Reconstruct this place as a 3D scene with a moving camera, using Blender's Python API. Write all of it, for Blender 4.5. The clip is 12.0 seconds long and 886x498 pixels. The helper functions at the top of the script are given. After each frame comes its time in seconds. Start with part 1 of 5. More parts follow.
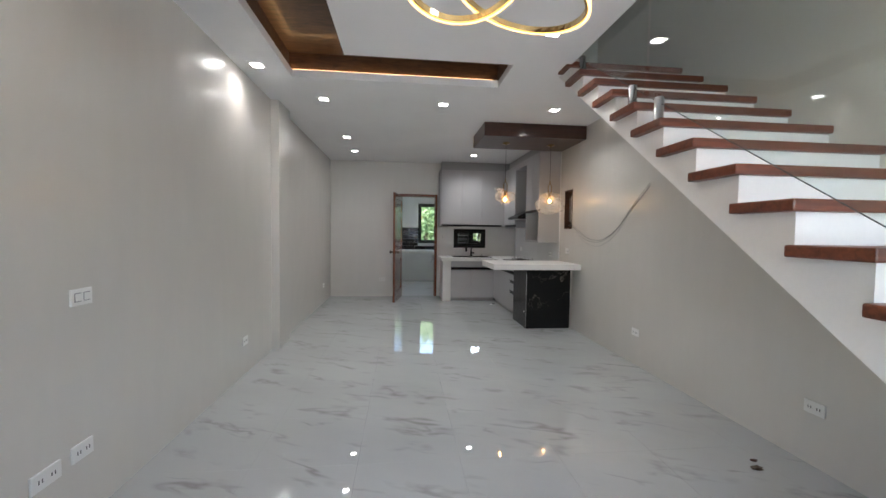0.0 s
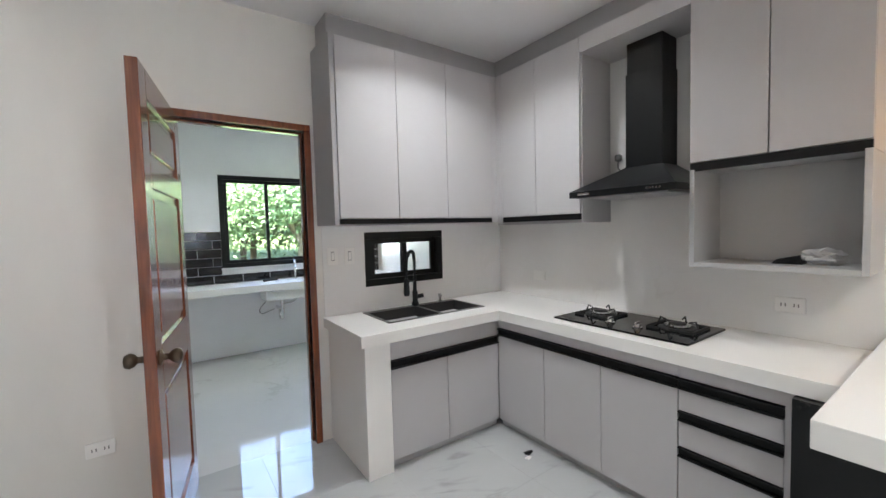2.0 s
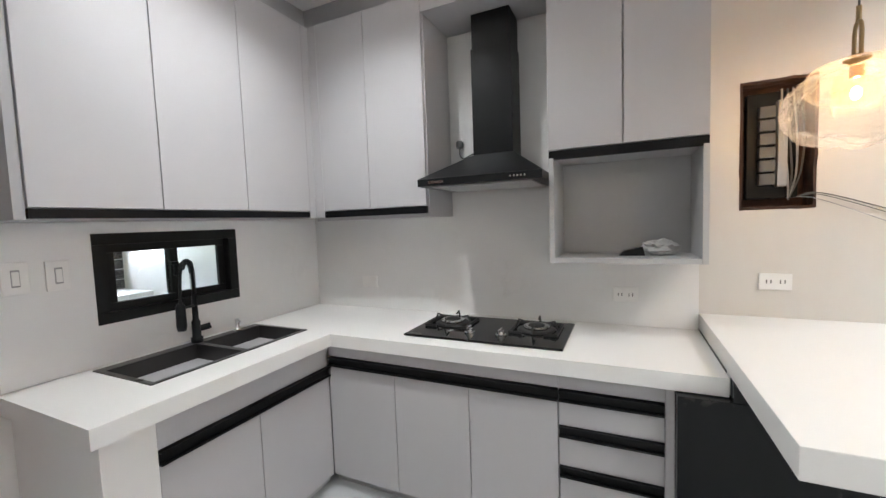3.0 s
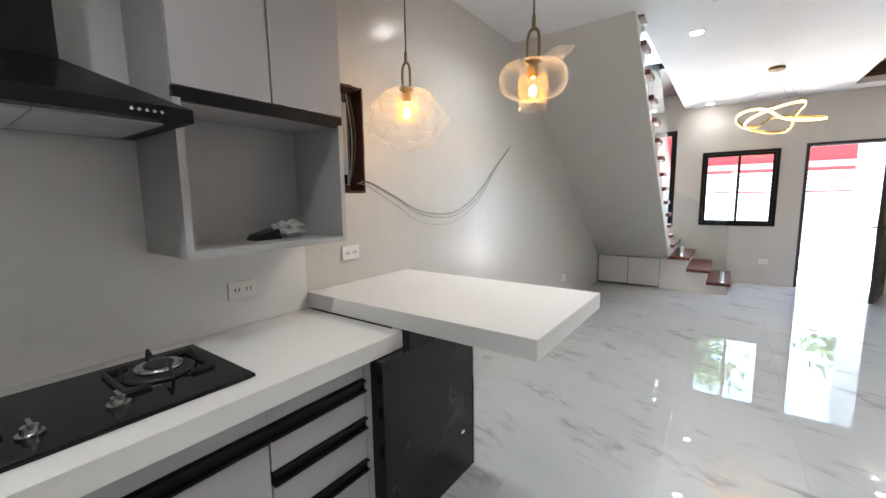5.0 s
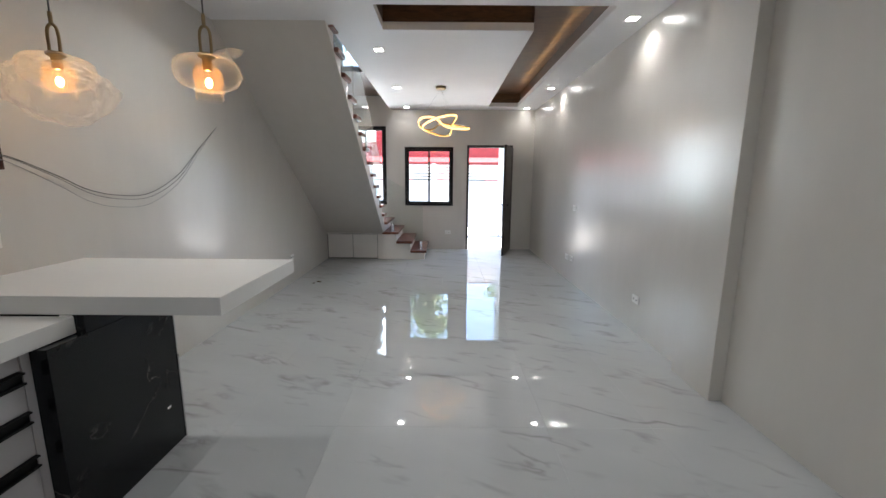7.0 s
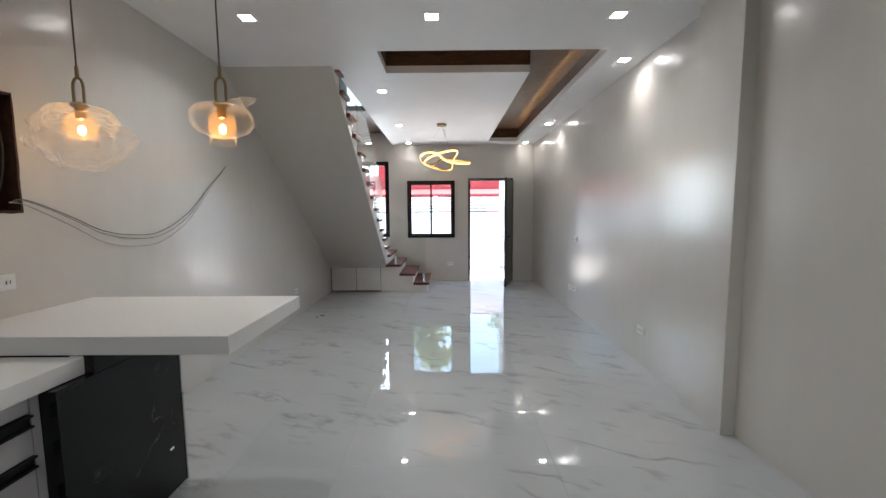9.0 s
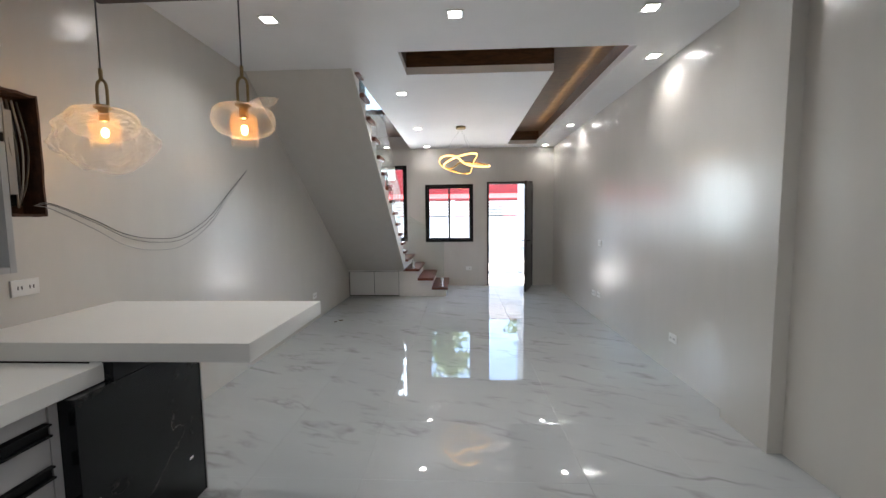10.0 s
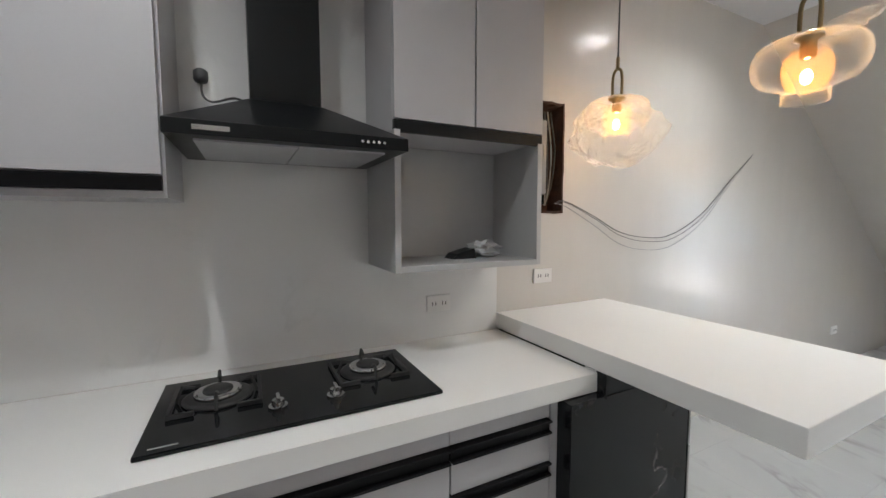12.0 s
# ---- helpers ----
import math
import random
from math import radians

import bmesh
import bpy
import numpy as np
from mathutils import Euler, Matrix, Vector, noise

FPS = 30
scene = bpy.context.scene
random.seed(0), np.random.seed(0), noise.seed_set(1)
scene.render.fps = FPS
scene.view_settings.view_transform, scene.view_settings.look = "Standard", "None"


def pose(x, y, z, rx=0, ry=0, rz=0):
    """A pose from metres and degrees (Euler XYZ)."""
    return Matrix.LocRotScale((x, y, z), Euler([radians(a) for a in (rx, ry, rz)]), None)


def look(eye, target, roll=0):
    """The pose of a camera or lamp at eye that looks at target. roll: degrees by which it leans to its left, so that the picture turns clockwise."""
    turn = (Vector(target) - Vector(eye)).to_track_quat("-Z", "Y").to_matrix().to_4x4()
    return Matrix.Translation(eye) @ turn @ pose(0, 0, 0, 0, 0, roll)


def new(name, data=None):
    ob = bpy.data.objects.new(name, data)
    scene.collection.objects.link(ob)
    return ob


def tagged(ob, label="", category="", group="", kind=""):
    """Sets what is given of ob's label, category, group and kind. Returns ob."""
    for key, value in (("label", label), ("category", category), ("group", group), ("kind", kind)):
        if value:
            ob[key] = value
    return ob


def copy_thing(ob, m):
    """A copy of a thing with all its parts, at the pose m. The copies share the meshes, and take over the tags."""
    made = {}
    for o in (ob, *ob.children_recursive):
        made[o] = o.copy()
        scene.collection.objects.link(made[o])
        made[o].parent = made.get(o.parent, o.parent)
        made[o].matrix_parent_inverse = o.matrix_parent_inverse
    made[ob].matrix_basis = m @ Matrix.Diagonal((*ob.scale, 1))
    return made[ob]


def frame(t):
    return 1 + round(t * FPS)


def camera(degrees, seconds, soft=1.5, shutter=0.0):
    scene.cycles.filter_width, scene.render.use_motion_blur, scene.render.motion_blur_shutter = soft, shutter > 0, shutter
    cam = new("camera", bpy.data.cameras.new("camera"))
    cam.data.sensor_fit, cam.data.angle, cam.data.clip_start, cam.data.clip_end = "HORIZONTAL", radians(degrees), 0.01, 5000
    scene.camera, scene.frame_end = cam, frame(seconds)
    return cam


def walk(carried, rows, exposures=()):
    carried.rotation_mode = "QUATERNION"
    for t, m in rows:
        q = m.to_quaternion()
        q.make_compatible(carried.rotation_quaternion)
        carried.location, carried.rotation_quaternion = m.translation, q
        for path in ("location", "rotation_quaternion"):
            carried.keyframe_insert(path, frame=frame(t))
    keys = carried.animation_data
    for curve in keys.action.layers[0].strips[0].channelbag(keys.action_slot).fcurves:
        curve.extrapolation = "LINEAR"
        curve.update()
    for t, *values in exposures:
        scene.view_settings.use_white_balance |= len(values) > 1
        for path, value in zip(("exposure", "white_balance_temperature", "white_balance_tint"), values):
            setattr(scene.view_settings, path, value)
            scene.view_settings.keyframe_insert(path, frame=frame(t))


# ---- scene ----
cam = camera(97.0, 12.0)
PATH = [
    (0.0, (1.442, -8.188, 1.348), (1.652, -6.201, 1.262), 0.79),
    (0.1, (1.457, -7.988, 1.354), (1.67, -6.002, 1.263), 0.9),
    (0.2, (1.472, -7.783, 1.361), (1.687, -5.797, 1.266), 1.03),
    (0.3, (1.486, -7.563, 1.367), (1.704, -5.577, 1.268), 1.16),
    (0.4, (1.498, -7.319, 1.374), (1.718, -5.334, 1.269), 1.24),
    (0.5, (1.505, -7.043, 1.38), (1.725, -5.058, 1.267), 1.25),
    (0.6, (1.507, -6.748, 1.385), (1.722, -4.763, 1.261), 1.18),
    (0.7, (1.507, -6.452, 1.39), (1.709, -4.467, 1.251), 1.04),
    (0.8, (1.504, -6.157, 1.394), (1.695, -4.172, 1.241), 0.86),
    (0.9, (1.496, -5.861, 1.398), (1.685, -3.877, 1.232), 0.65),
    (1.0, (1.478, -5.566, 1.4), (1.682, -3.584, 1.228), 0.44),
    (1.1, (1.45, -5.273, 1.401), (1.682, -3.294, 1.23), 0.2),
    (1.2, (1.416, -4.98, 1.4), (1.684, -3.004, 1.237), -0.07),
    (1.3, (1.38, -4.686, 1.399), (1.697, -2.718, 1.246), -0.36),
    (1.4, (1.344, -4.393, 1.399), (1.727, -2.436, 1.256), -0.62),
    (1.5, (1.312, -4.1, 1.399), (1.783, -2.161, 1.264), -0.85),
    (1.6, (1.293, -3.803, 1.4), (1.883, -1.896, 1.273), -1.02),
    (1.7, (1.293, -3.506, 1.405), (2.029, -1.65, 1.286), -1.17),
    (1.8, (1.312, -3.209, 1.412), (2.201, -1.421, 1.3), -1.29),
    (1.9, (1.34, -2.913, 1.42), (2.373, -1.204, 1.314), -1.4),
    (2.0, (1.372, -2.626, 1.428), (2.523, -0.993, 1.326), -1.5),
    (2.5, (1.477, -2.194, 1.424), (2.986, -0.886, 1.314), -1.9),
    (4.5, (2.207, -1.319, 1.378), (3.812, -2.491, 1.155), -1.1),
    (5.0, (2.196, -1.225, 1.38), (3.36, -2.832, 1.127), -0.8),
    (5.5, (2.065, -1.098, 1.382), (2.727, -2.967, 1.12), -0.9),
    (6.0, (1.867, -1.002, 1.381), (2.074, -2.975, 1.126), 0.0),
    (6.5, (1.797, -0.923, 1.378), (1.81, -2.894, 1.039), 0.9),
    (8.5, (1.805, -0.893, 1.381), (1.807, -2.872, 1.09), -0.3),
    (9.0, (1.806, -0.876, 1.407), (1.817, -2.867, 1.223), -0.4),
    (9.5, (1.812, -0.881, 1.407), (1.85, -2.875, 1.258), -0.5),
    (10.0, (1.862, -0.965, 1.395), (1.952, -2.956, 1.235), -0.6),
    (10.5, (1.965, -1.095, 1.394), (2.206, -3.072, 1.212), -1.2),
    (11.0, (2.091, -1.175, 1.395), (2.773, -3.047, 1.217), -1.2),
    (11.5, (2.202, -1.288, 1.407), (3.528, -2.778, 1.253), -0.5),
    (12.0, (2.278, -1.282, 1.391), (4.061, -2.176, 1.238), -0.1),
]
walk(cam, [(t, look(eye, target, roll)) for t, eye, target, roll in PATH],
     exposures=[(0, 3.2), (0.5, 3.2), (1.0, 3.25), (1.5, 3.65), (2.0, 4.15), (2.5, 4.3), (4.5, 4.15), (5.0, 3.75), (5.5, 3.4), (6.5, 3.0), (9.5, 3.0), (10.5, 3.1), (11.2, 3.3), (12, 3.7)])

# ---- world, sun and daylight ----
W, H, FRONT = 3.866, 2.777, -8.96      # right wall, ceiling, front wall; back wall at y = 0, left wall at x = 0
STAIR = 2.855                          # outer face of the stair
world = bpy.data.worlds.new("world")
scene.world = world
world.use_nodes = True
sky = world.node_tree.nodes.new("ShaderNodeTexSky")
sky.sky_type, sky.sun_disc = "NISHITA", False
sky.sun_elevation, sky.sun_rotation = radians(64.7), radians(262.4)
world.node_tree.links.new(sky.outputs[0], world.node_tree.nodes["Background"].inputs[0])
world.node_tree.nodes["Background"].inputs[1].default_value = 0.15
sun = new("sun", bpy.data.lights.new("sun", "SUN"))
sun.data.energy, sun.data.angle, sun.data.color = 5.0, radians(0.6), (1.0, 0.95, 0.88)
sun.matrix_basis = look((-7.5, -1, 16), (0, 0, 0))


def area(name, eye, target, sx, sy, power, color=(1, 1, 1), spread=180):
    lamp = bpy.data.lights.new(name, "AREA")
    lamp.shape, lamp.size, lamp.size_y, lamp.energy, lamp.color, lamp.spread = "RECTANGLE", sx, sy, power, color, radians(spread)
    ob = new(name, lamp)
    ob.matrix_basis = look(eye, target)
    return ob


SKYLIGHT = (0.80, 0.91, 1.0)
area("daylight_rear_side", (3.555, 2.69, 1.58), (3.3, 0, 1.2), 0.38, 0.98, 2.5, SKYLIGHT)
area("daylight_landing_window", (3.35, -9.08, 1.68), (3.35, 0, 1.0), 0.70, 1.44, 4.5, SKYLIGHT)


# ---- materials ----
def shader(name, color, rough=0.5, metal=0.0, coat=0.0, spec=0.5):
    m = bpy.data.materials.new(name)
    m.use_nodes = True
    b = m.node_tree.nodes["Principled BSDF"]
    b.inputs["Base Color"].default_value = (*color, 1)
    b.inputs["Roughness"].default_value = rough
    b.inputs["Metallic"].default_value = metal
    b.inputs["Coat Weight"].default_value = coat
    b.inputs["Coat Roughness"].default_value = 0.1
    b.inputs["Specular IOR Level"].default_value = spec
    return m, m.node_tree.nodes, m.node_tree.links, b


def coords(n, l, stretch=(1, 1, 1), random_shift=0.0, turn=0, world=False):
    tc, mp = n.new("ShaderNodeTexCoord"), n.new("ShaderNodeMapping")
    mp.inputs["Scale"].default_value = stretch
    source = n.new("ShaderNodeNewGeometry").outputs["Position"] if world else tc.outputs["Object"]
    if turn:
        rot = n.new("ShaderNodeMapping")
        rot.inputs["Rotation"].default_value = (0, 0, radians(turn))
        l.new(source, rot.inputs["Vector"])
        source = rot.outputs[0]
    l.new(source, mp.inputs["Vector"])
    if random_shift:
        info, mul = n.new("ShaderNodeObjectInfo"), n.new("ShaderNodeVectorMath")
        mul.operation = "SCALE"
        mul.inputs[0].default_value = (1.0, 0.7, 0.4)
        scale = n.new("ShaderNodeMath")
        scale.operation = "MULTIPLY"
        scale.inputs[1].default_value = random_shift
        l.new(info.outputs["Random"], scale.inputs[0])
        l.new(scale.outputs[0], mul.inputs["Scale"])
        l.new(mul.outputs[0], mp.inputs["Location"])
    return mp.outputs[0]


def noise_tex(n, l, vec, scale, detail=4, rough=0.55, distort=0.0):
    t = n.new("ShaderNodeTexNoise")
    t.inputs["Scale"].default_value, t.inputs["Detail"].default_value = scale, detail
    t.inputs["Roughness"].default_value, t.inputs["Distortion"].default_value = rough, distort
    l.new(vec, t.inputs["Vector"])
    return t.outputs["Fac"]


def ramp(n, l, fac, *stops):
    r = n.new("ShaderNodeValToRGB")
    e = r.color_ramp.elements
    while len(e) < len(stops):
        e.new(0.5)
    for k, (p, c) in zip(e, stops):
        k.position, k.color = p, (*c, 1) if len(c) == 3 else c
    l.new(fac, r.inputs[0])
    return r.outputs[0]


def mixed(n, l, fac, a, b, mode="MIX"):
    m = n.new("ShaderNodeMix")
    m.data_type, m.blend_type = "RGBA", mode
    for k, v in ((0, fac), (6, a), (7, b)):
        if isinstance(v, (int, float)):
            m.inputs[k].default_value = v
        elif isinstance(v, tuple):
            m.inputs[k].default_value = (*v, 1)
        else:
            l.new(v, m.inputs[k])
    return m.outputs[2]


def bumped(n, l, b, fac, strength, distance=0.01):
    u = n.new("ShaderNodeBump")
    u.inputs["Strength"].default_value, u.inputs["Distance"].default_value = strength, distance
    l.new(fac, u.inputs["Height"])
    l.new(u.outputs[0], b.inputs["Normal"])


def surface(name, color, rough=0.5, metal=0.0, coat=0.0, vary=0.12, big=1.5, fine=40.0, bump=0.05, stretch=(1, 1, 1), spec=0.5, rough_vary=0.08):
    """A painted or plain surface: colour wanders at two scales, gloss wanders a little, fine relief."""
    m, n, l, b = shader(name, color, rough, metal, coat, spec)
    v = coords(n, l, stretch)
    large, small = noise_tex(n, l, v, big, 3), noise_tex(n, l, v, fine, 5)
    lo, hi = tuple(c * (1 - vary) for c in color), tuple(min(1, c * (1 + vary)) for c in color)
    first = ramp(n, l, large, (0.3, lo), (0.7, hi))
    grain = ramp(n, l, small, (0.3, (1 - vary / 2,) * 3), (0.7, (1, 1, 1)))
    l.new(mixed(n, l, 1.0, first, grain, "MULTIPLY"), b.inputs["Base Color"])
    rr = ramp(n, l, large, (0.3, (max(0, rough - rough_vary),) * 3), (0.7, (min(1, rough + rough_vary),) * 3))
    l.new(rr, b.inputs["Roughness"])
    if bump:
        bumped(n, l, b, small, bump, 0.004)
    return m


def paint(name, color, rough, coat):
    """Roller-painted plaster: slow trowel waves under a glossy finish coat."""
    m, n, l, b = shader(name, color, rough, 0, coat, 0.5)
    b.inputs["Coat Roughness"].default_value, b.inputs["Coat IOR"].default_value = 0.20, 1.65
    v = coords(n, l)
    slow, streak, grain = noise_tex(n, l, v, 1.1, 2), noise_tex(n, l, coords(n, l, (3, 3, 0.7)), 2.2, 4), noise_tex(n, l, v, 160, 2)
    tone = ramp(n, l, streak, (0.3, tuple(c * 0.975 for c in color)), (0.7, tuple(c * 1.015 for c in color)))
    l.new(tone, b.inputs["Base Color"])
    mix = n.new("ShaderNodeMath")
    mix.operation = "MULTIPLY_ADD"
    mix.inputs[1].default_value = 0.02
    l.new(grain, mix.inputs[0]), l.new(slow, mix.inputs[2])
    bumped(n, l, b, mix.outputs[0], 0.3, 0.04)
    l.new(b.inputs["Normal"].links[0].from_socket, b.inputs["Coat Normal"])
    return m


def wood(name, dark, light, rough, coat, along=(1, 14, 14), scale=3.0):
    m, n, l, b = shader(name, light, rough, 0, coat)
    v = coords(n, l, along, 9.0)
    grain = noise_tex(n, l, v, scale, 8, 0.6, 0.6)
    large = noise_tex(n, l, coords(n, l, (1, 1, 1), 9.0), 1.3, 2)
    c = ramp(n, l, grain, (0.32, dark), (0.68, light))
    l.new(mixed(n, l, 1.0, c, ramp(n, l, large, (0.3, (0.78,) * 3), (0.7, (1.0,) * 3)), "MULTIPLY"), b.inputs["Base Color"])
    bumped(n, l, b, grain, 0.08, 0.003)
    return m


def marble(name, base, vein, rough, scale, width, shift, cloud=0.10, coat=0.0, stretch=(1, 1, 1), turn=0, world=False):
    """Polished stone: thin branching veins gathered in drifts, over faint clouds."""
    m, n, l, b = shader(name, base, rough, 0, coat, 0.85 if world else 0.5 if base[0] > 0.1 else 0.25)
    v = coords(n, l, stretch, shift, turn, world)
    a = noise_tex(n, l, v, scale, 3 if world else 6, 0.5 if world else 0.6, 0.5 if world else 0.35)
    sub, ab = n.new("ShaderNodeMath"), n.new("ShaderNodeMath")
    sub.operation, ab.operation = "SUBTRACT", "ABSOLUTE"
    sub.inputs[1].default_value = 0.5
    l.new(a, sub.inputs[0]), l.new(sub.outputs[0], ab.inputs[0])
    line = ramp(n, l, ab.outputs[0], (0.0, (1, 1, 1)), (width, (0, 0, 0)))
    drift = ramp(n, l, noise_tex(n, l, v, scale * (1.3 if world else 0.8), 3), (0.54 if world else 0.5, (0, 0, 0)), (0.66, (1, 1, 1)))
    fac = mixed(n, l, 1.0, line, drift, "MULTIPLY")
    if world:
        near, gap = n.new("ShaderNodeMath"), n.new("ShaderNodeMath")
        near.operation, gap.operation = "SUBTRACT", "ABSOLUTE"
        near.inputs[1].default_value = 0.52
        l.new(noise_tex(n, l, v, scale * 2.1, 3, 0.55, 0.3), near.inputs[0]), l.new(near.outputs[0], gap.inputs[0])
        stroke = ramp(n, l, gap.outputs[0], (0.0, (0.75, 0.75, 0.75)), (width * 1.5, (0, 0, 0)))
        patch = ramp(n, l, noise_tex(n, l, v, scale * 1.7, 2), (0.55, (0, 0, 0)), (0.68, (1, 1, 1)))
        fac = mixed(n, l, 1.0, fac, mixed(n, l, 1.0, stroke, patch, "MULTIPLY"), "LIGHTEN")
    clouds = ramp(n, l, noise_tex(n, l, v, scale * 0.6, 3), (0.3, tuple(c * (1 - cloud) for c in base)), (0.7, base))
    l.new(mixed(n, l, fac, clouds, vein), b.inputs["Base Color"])
    return m


def glow(name, color, strength):
    m, n, l, b = shader(name, color, 0.4)
    b.inputs["Emission Color"].default_value, b.inputs["Emission Strength"].default_value = (*color, 1), strength
    return m


def glass(name, color=(1, 1, 1), rough=0.0, ior=1.45):
    m, n, l, b = shader(name, color, rough)
    b.inputs["Transmission Weight"].default_value, b.inputs["IOR"].default_value = 1.0, ior
    return m


def thin_glass(name, tint, blend=0.25):
    """A clear sheet: sees straight through, with gloss that grows at grazing angles."""
    m = bpy.data.materials.new(name)
    m.use_nodes = True
    n, l = m.node_tree.nodes, m.node_tree.links
    n.remove(n["Principled BSDF"])
    clear, gloss, mix, weight = n.new("ShaderNodeBsdfTransparent"), n.new("ShaderNodeBsdfGlossy"), n.new("ShaderNodeMixShader"), n.new("ShaderNodeLayerWeight")
    clear.inputs[0].default_value = (*tint, 1)
    gloss.inputs["Roughness"].default_value = 0.02
    weight.inputs["Blend"].default_value = 0.5
    power, gain = n.new("ShaderNodeMath"), n.new("ShaderNodeMath")
    power.operation, power.inputs[1].default_value = "POWER", 4.0
    gain.operation, gain.inputs[1].default_value, gain.inputs[2].default_value = "MULTIPLY_ADD", blend * 2, 0.035
    l.new(weight.outputs["Facing"], power.inputs[0]), l.new(power.outputs[0], gain.inputs[0])
    l.new(gain.outputs[0], mix.inputs[0]), l.new(clear.outputs[0], mix.inputs[1]), l.new(gloss.outputs[0], mix.inputs[2])
    l.new(mix.outputs[0], n["Material Output"].inputs[0])
    return m


def film_like(name, color, alpha, rough, crinkle=0.0, rim=0.45):
    """A thin clear or milky shell that scatters a little of the light passing it."""
    m, n, l, b = shader(name, color, rough)
    clear, mix, weight, power, gain = (n.new("ShaderNode" + k) for k in ("BsdfTransparent", "MixShader", "LayerWeight", "Math", "Math"))
    weight.inputs["Blend"].default_value = 0.5
    power.operation, power.inputs[1].default_value = "POWER", 3.5
    gain.operation, gain.inputs[1].default_value, gain.inputs[2].default_value = "MULTIPLY_ADD", rim, alpha
    l.new(weight.outputs["Facing"], power.inputs[0]), l.new(power.outputs[0], gain.inputs[0]), l.new(gain.outputs[0], mix.inputs[0])
    l.new(clear.outputs[0], mix.inputs[1]), l.new(b.outputs[0], mix.inputs[2]), l.new(mix.outputs[0], n["Material Output"].inputs[0])
    if crinkle:
        bumped(n, l, b, noise_tex(n, l, coords(n, l), 16, 4, 0.6, 1.2), crinkle, 0.03)
        l.new(b.inputs["Normal"].links[0].from_socket, weight.inputs["Normal"])
    return m


WALL = paint("wall_paint", (0.64, 0.607, 0.562), 0.38, 1.0)
KWALL = paint("back_wall_paint", (0.72, 0.70, 0.665), 0.45, 0.35)
WHITEWALL = surface("white_wall_paint", (0.85, 0.86, 0.87), 0.55, vary=0.04, bump=0.03)
CEIL = surface("ceiling_paint", (0.82, 0.815, 0.82), 0.6, vary=0.03, fine=120, bump=0.03)
FLOOR = marble("marble_tile", (0.475, 0.487, 0.49), (0.29, 0.29, 0.285), 0.015, 1.5, 0.042, 0, stretch=(0.75, 2.1, 1), turn=22, world=True)
GROUT = surface("grout", (0.50, 0.51, 0.51), 0.8)
REARFLOOR = marble("rear_floor_tile", (0.60, 0.61, 0.61), (0.48, 0.485, 0.48), 0.07, 1.5, 0.03, 21.0)
STAIRWHITE = surface("stair_paint", (0.80, 0.78, 0.76), 0.45, vary=0.05, bump=0.06, fine=60)
TREAD = wood("tread_wood", (0.085, 0.020, 0.009), (0.20, 0.052, 0.021), 0.4, 0.15)
DOORWOOD = wood("door_wood", (0.12, 0.032, 0.014), (0.27, 0.075, 0.030), 0.26, 0.6, along=(14, 14, 1))
CANOPYWOOD = wood("canopy_wood", (0.028, 0.008, 0.004), (0.075, 0.022, 0.012), 0.35, 0.3)
COVEWOOD = wood("cove_wood", (0.045, 0.021, 0.011), (0.13, 0.066, 0.032), 0.38, 0.25, along=(2, 9, 9))
DARKWOOD = wood("front_door_wood", (0.018, 0.013, 0.011), (0.045, 0.034, 0.030), 0.4, 0.2, along=(14, 14, 1))
CABINET = surface("grey_laminate", (0.46, 0.45, 0.46), 0.38, vary=0.03, fine=200, bump=0.02)
# Darker version of the cabinet grey, for bulkhead, plinths and one side panel.
CABSHADE = surface("darker_cabinet_grey", (0.36, 0.355, 0.36), 0.5, vary=0.03)
CABIN = surface("cabinet_inside", (0.45, 0.45, 0.45), 0.5, vary=0.04)
CHANNEL = surface("black_channel", (0.006, 0.006, 0.007), 0.4, vary=0.1, bump=0, spec=0.2)
QUARTZ = surface("white_quartz", (0.78, 0.77, 0.75), 0.4, vary=0.03, fine=300, bump=0.0)
SPLASH = marble("splash_tile", (0.82, 0.815, 0.805), (0.74, 0.735, 0.72), 0.10, 2.0, 0.03, 0)
BLACKSTONE = marble("black_marble", (0.010, 0.011, 0.012), (0.14, 0.13, 0.12), 0.16, 2.4, 0.010, 0, cloud=0.3)
BLACKMETAL = surface("black_metal", (0.007, 0.008, 0.009), 0.38, vary=0.15, bump=0.02, spec=0.22)
FRAMEBLACK = surface("black_aluminium", (0.008, 0.009, 0.009), 0.4, vary=0.1, bump=0.01, spec=0.25)
HOBGLASS = surface("black_hob_glass", (0.006, 0.007, 0.008), 0.06, vary=0.1, bump=0, spec=0.25)
IRON = surface("cast_iron", (0.02, 0.02, 0.02), 0.6, vary=0.2, bump=0.2)
STEEL = surface("brushed_steel", (0.55, 0.55, 0.55), 0.25, 1.0, vary=0.05, bump=0.01)
CHROME = surface("chrome", (0.75, 0.75, 0.76), 0.08, 1.0, vary=0.02, bump=0)
FILTER = surface("hood_filter", (0.55, 0.55, 0.56), 0.45, 0.6, vary=0.1)
SINKBLACK = surface("black_sink", (0.035, 0.033, 0.033), 0.35, 0.4, vary=0.15)
BRASS = surface("antique_brass", (0.34, 0.25, 0.13), 0.35, 1.0, vary=0.1)
BRONZE = surface("aged_bronze", (0.12, 0.09, 0.065), 0.35, 1.0, vary=0.15)
GOLD = surface("gold", (0.75, 0.55, 0.25), 0.2, 1.0, vary=0.05, bump=0)
PLASTIC = surface("white_plastic", (0.78, 0.77, 0.75), 0.35, vary=0.02, bump=0)
SLOT = surface("socket_slot", (0.05, 0.05, 0.05), 0.6, bump=0)
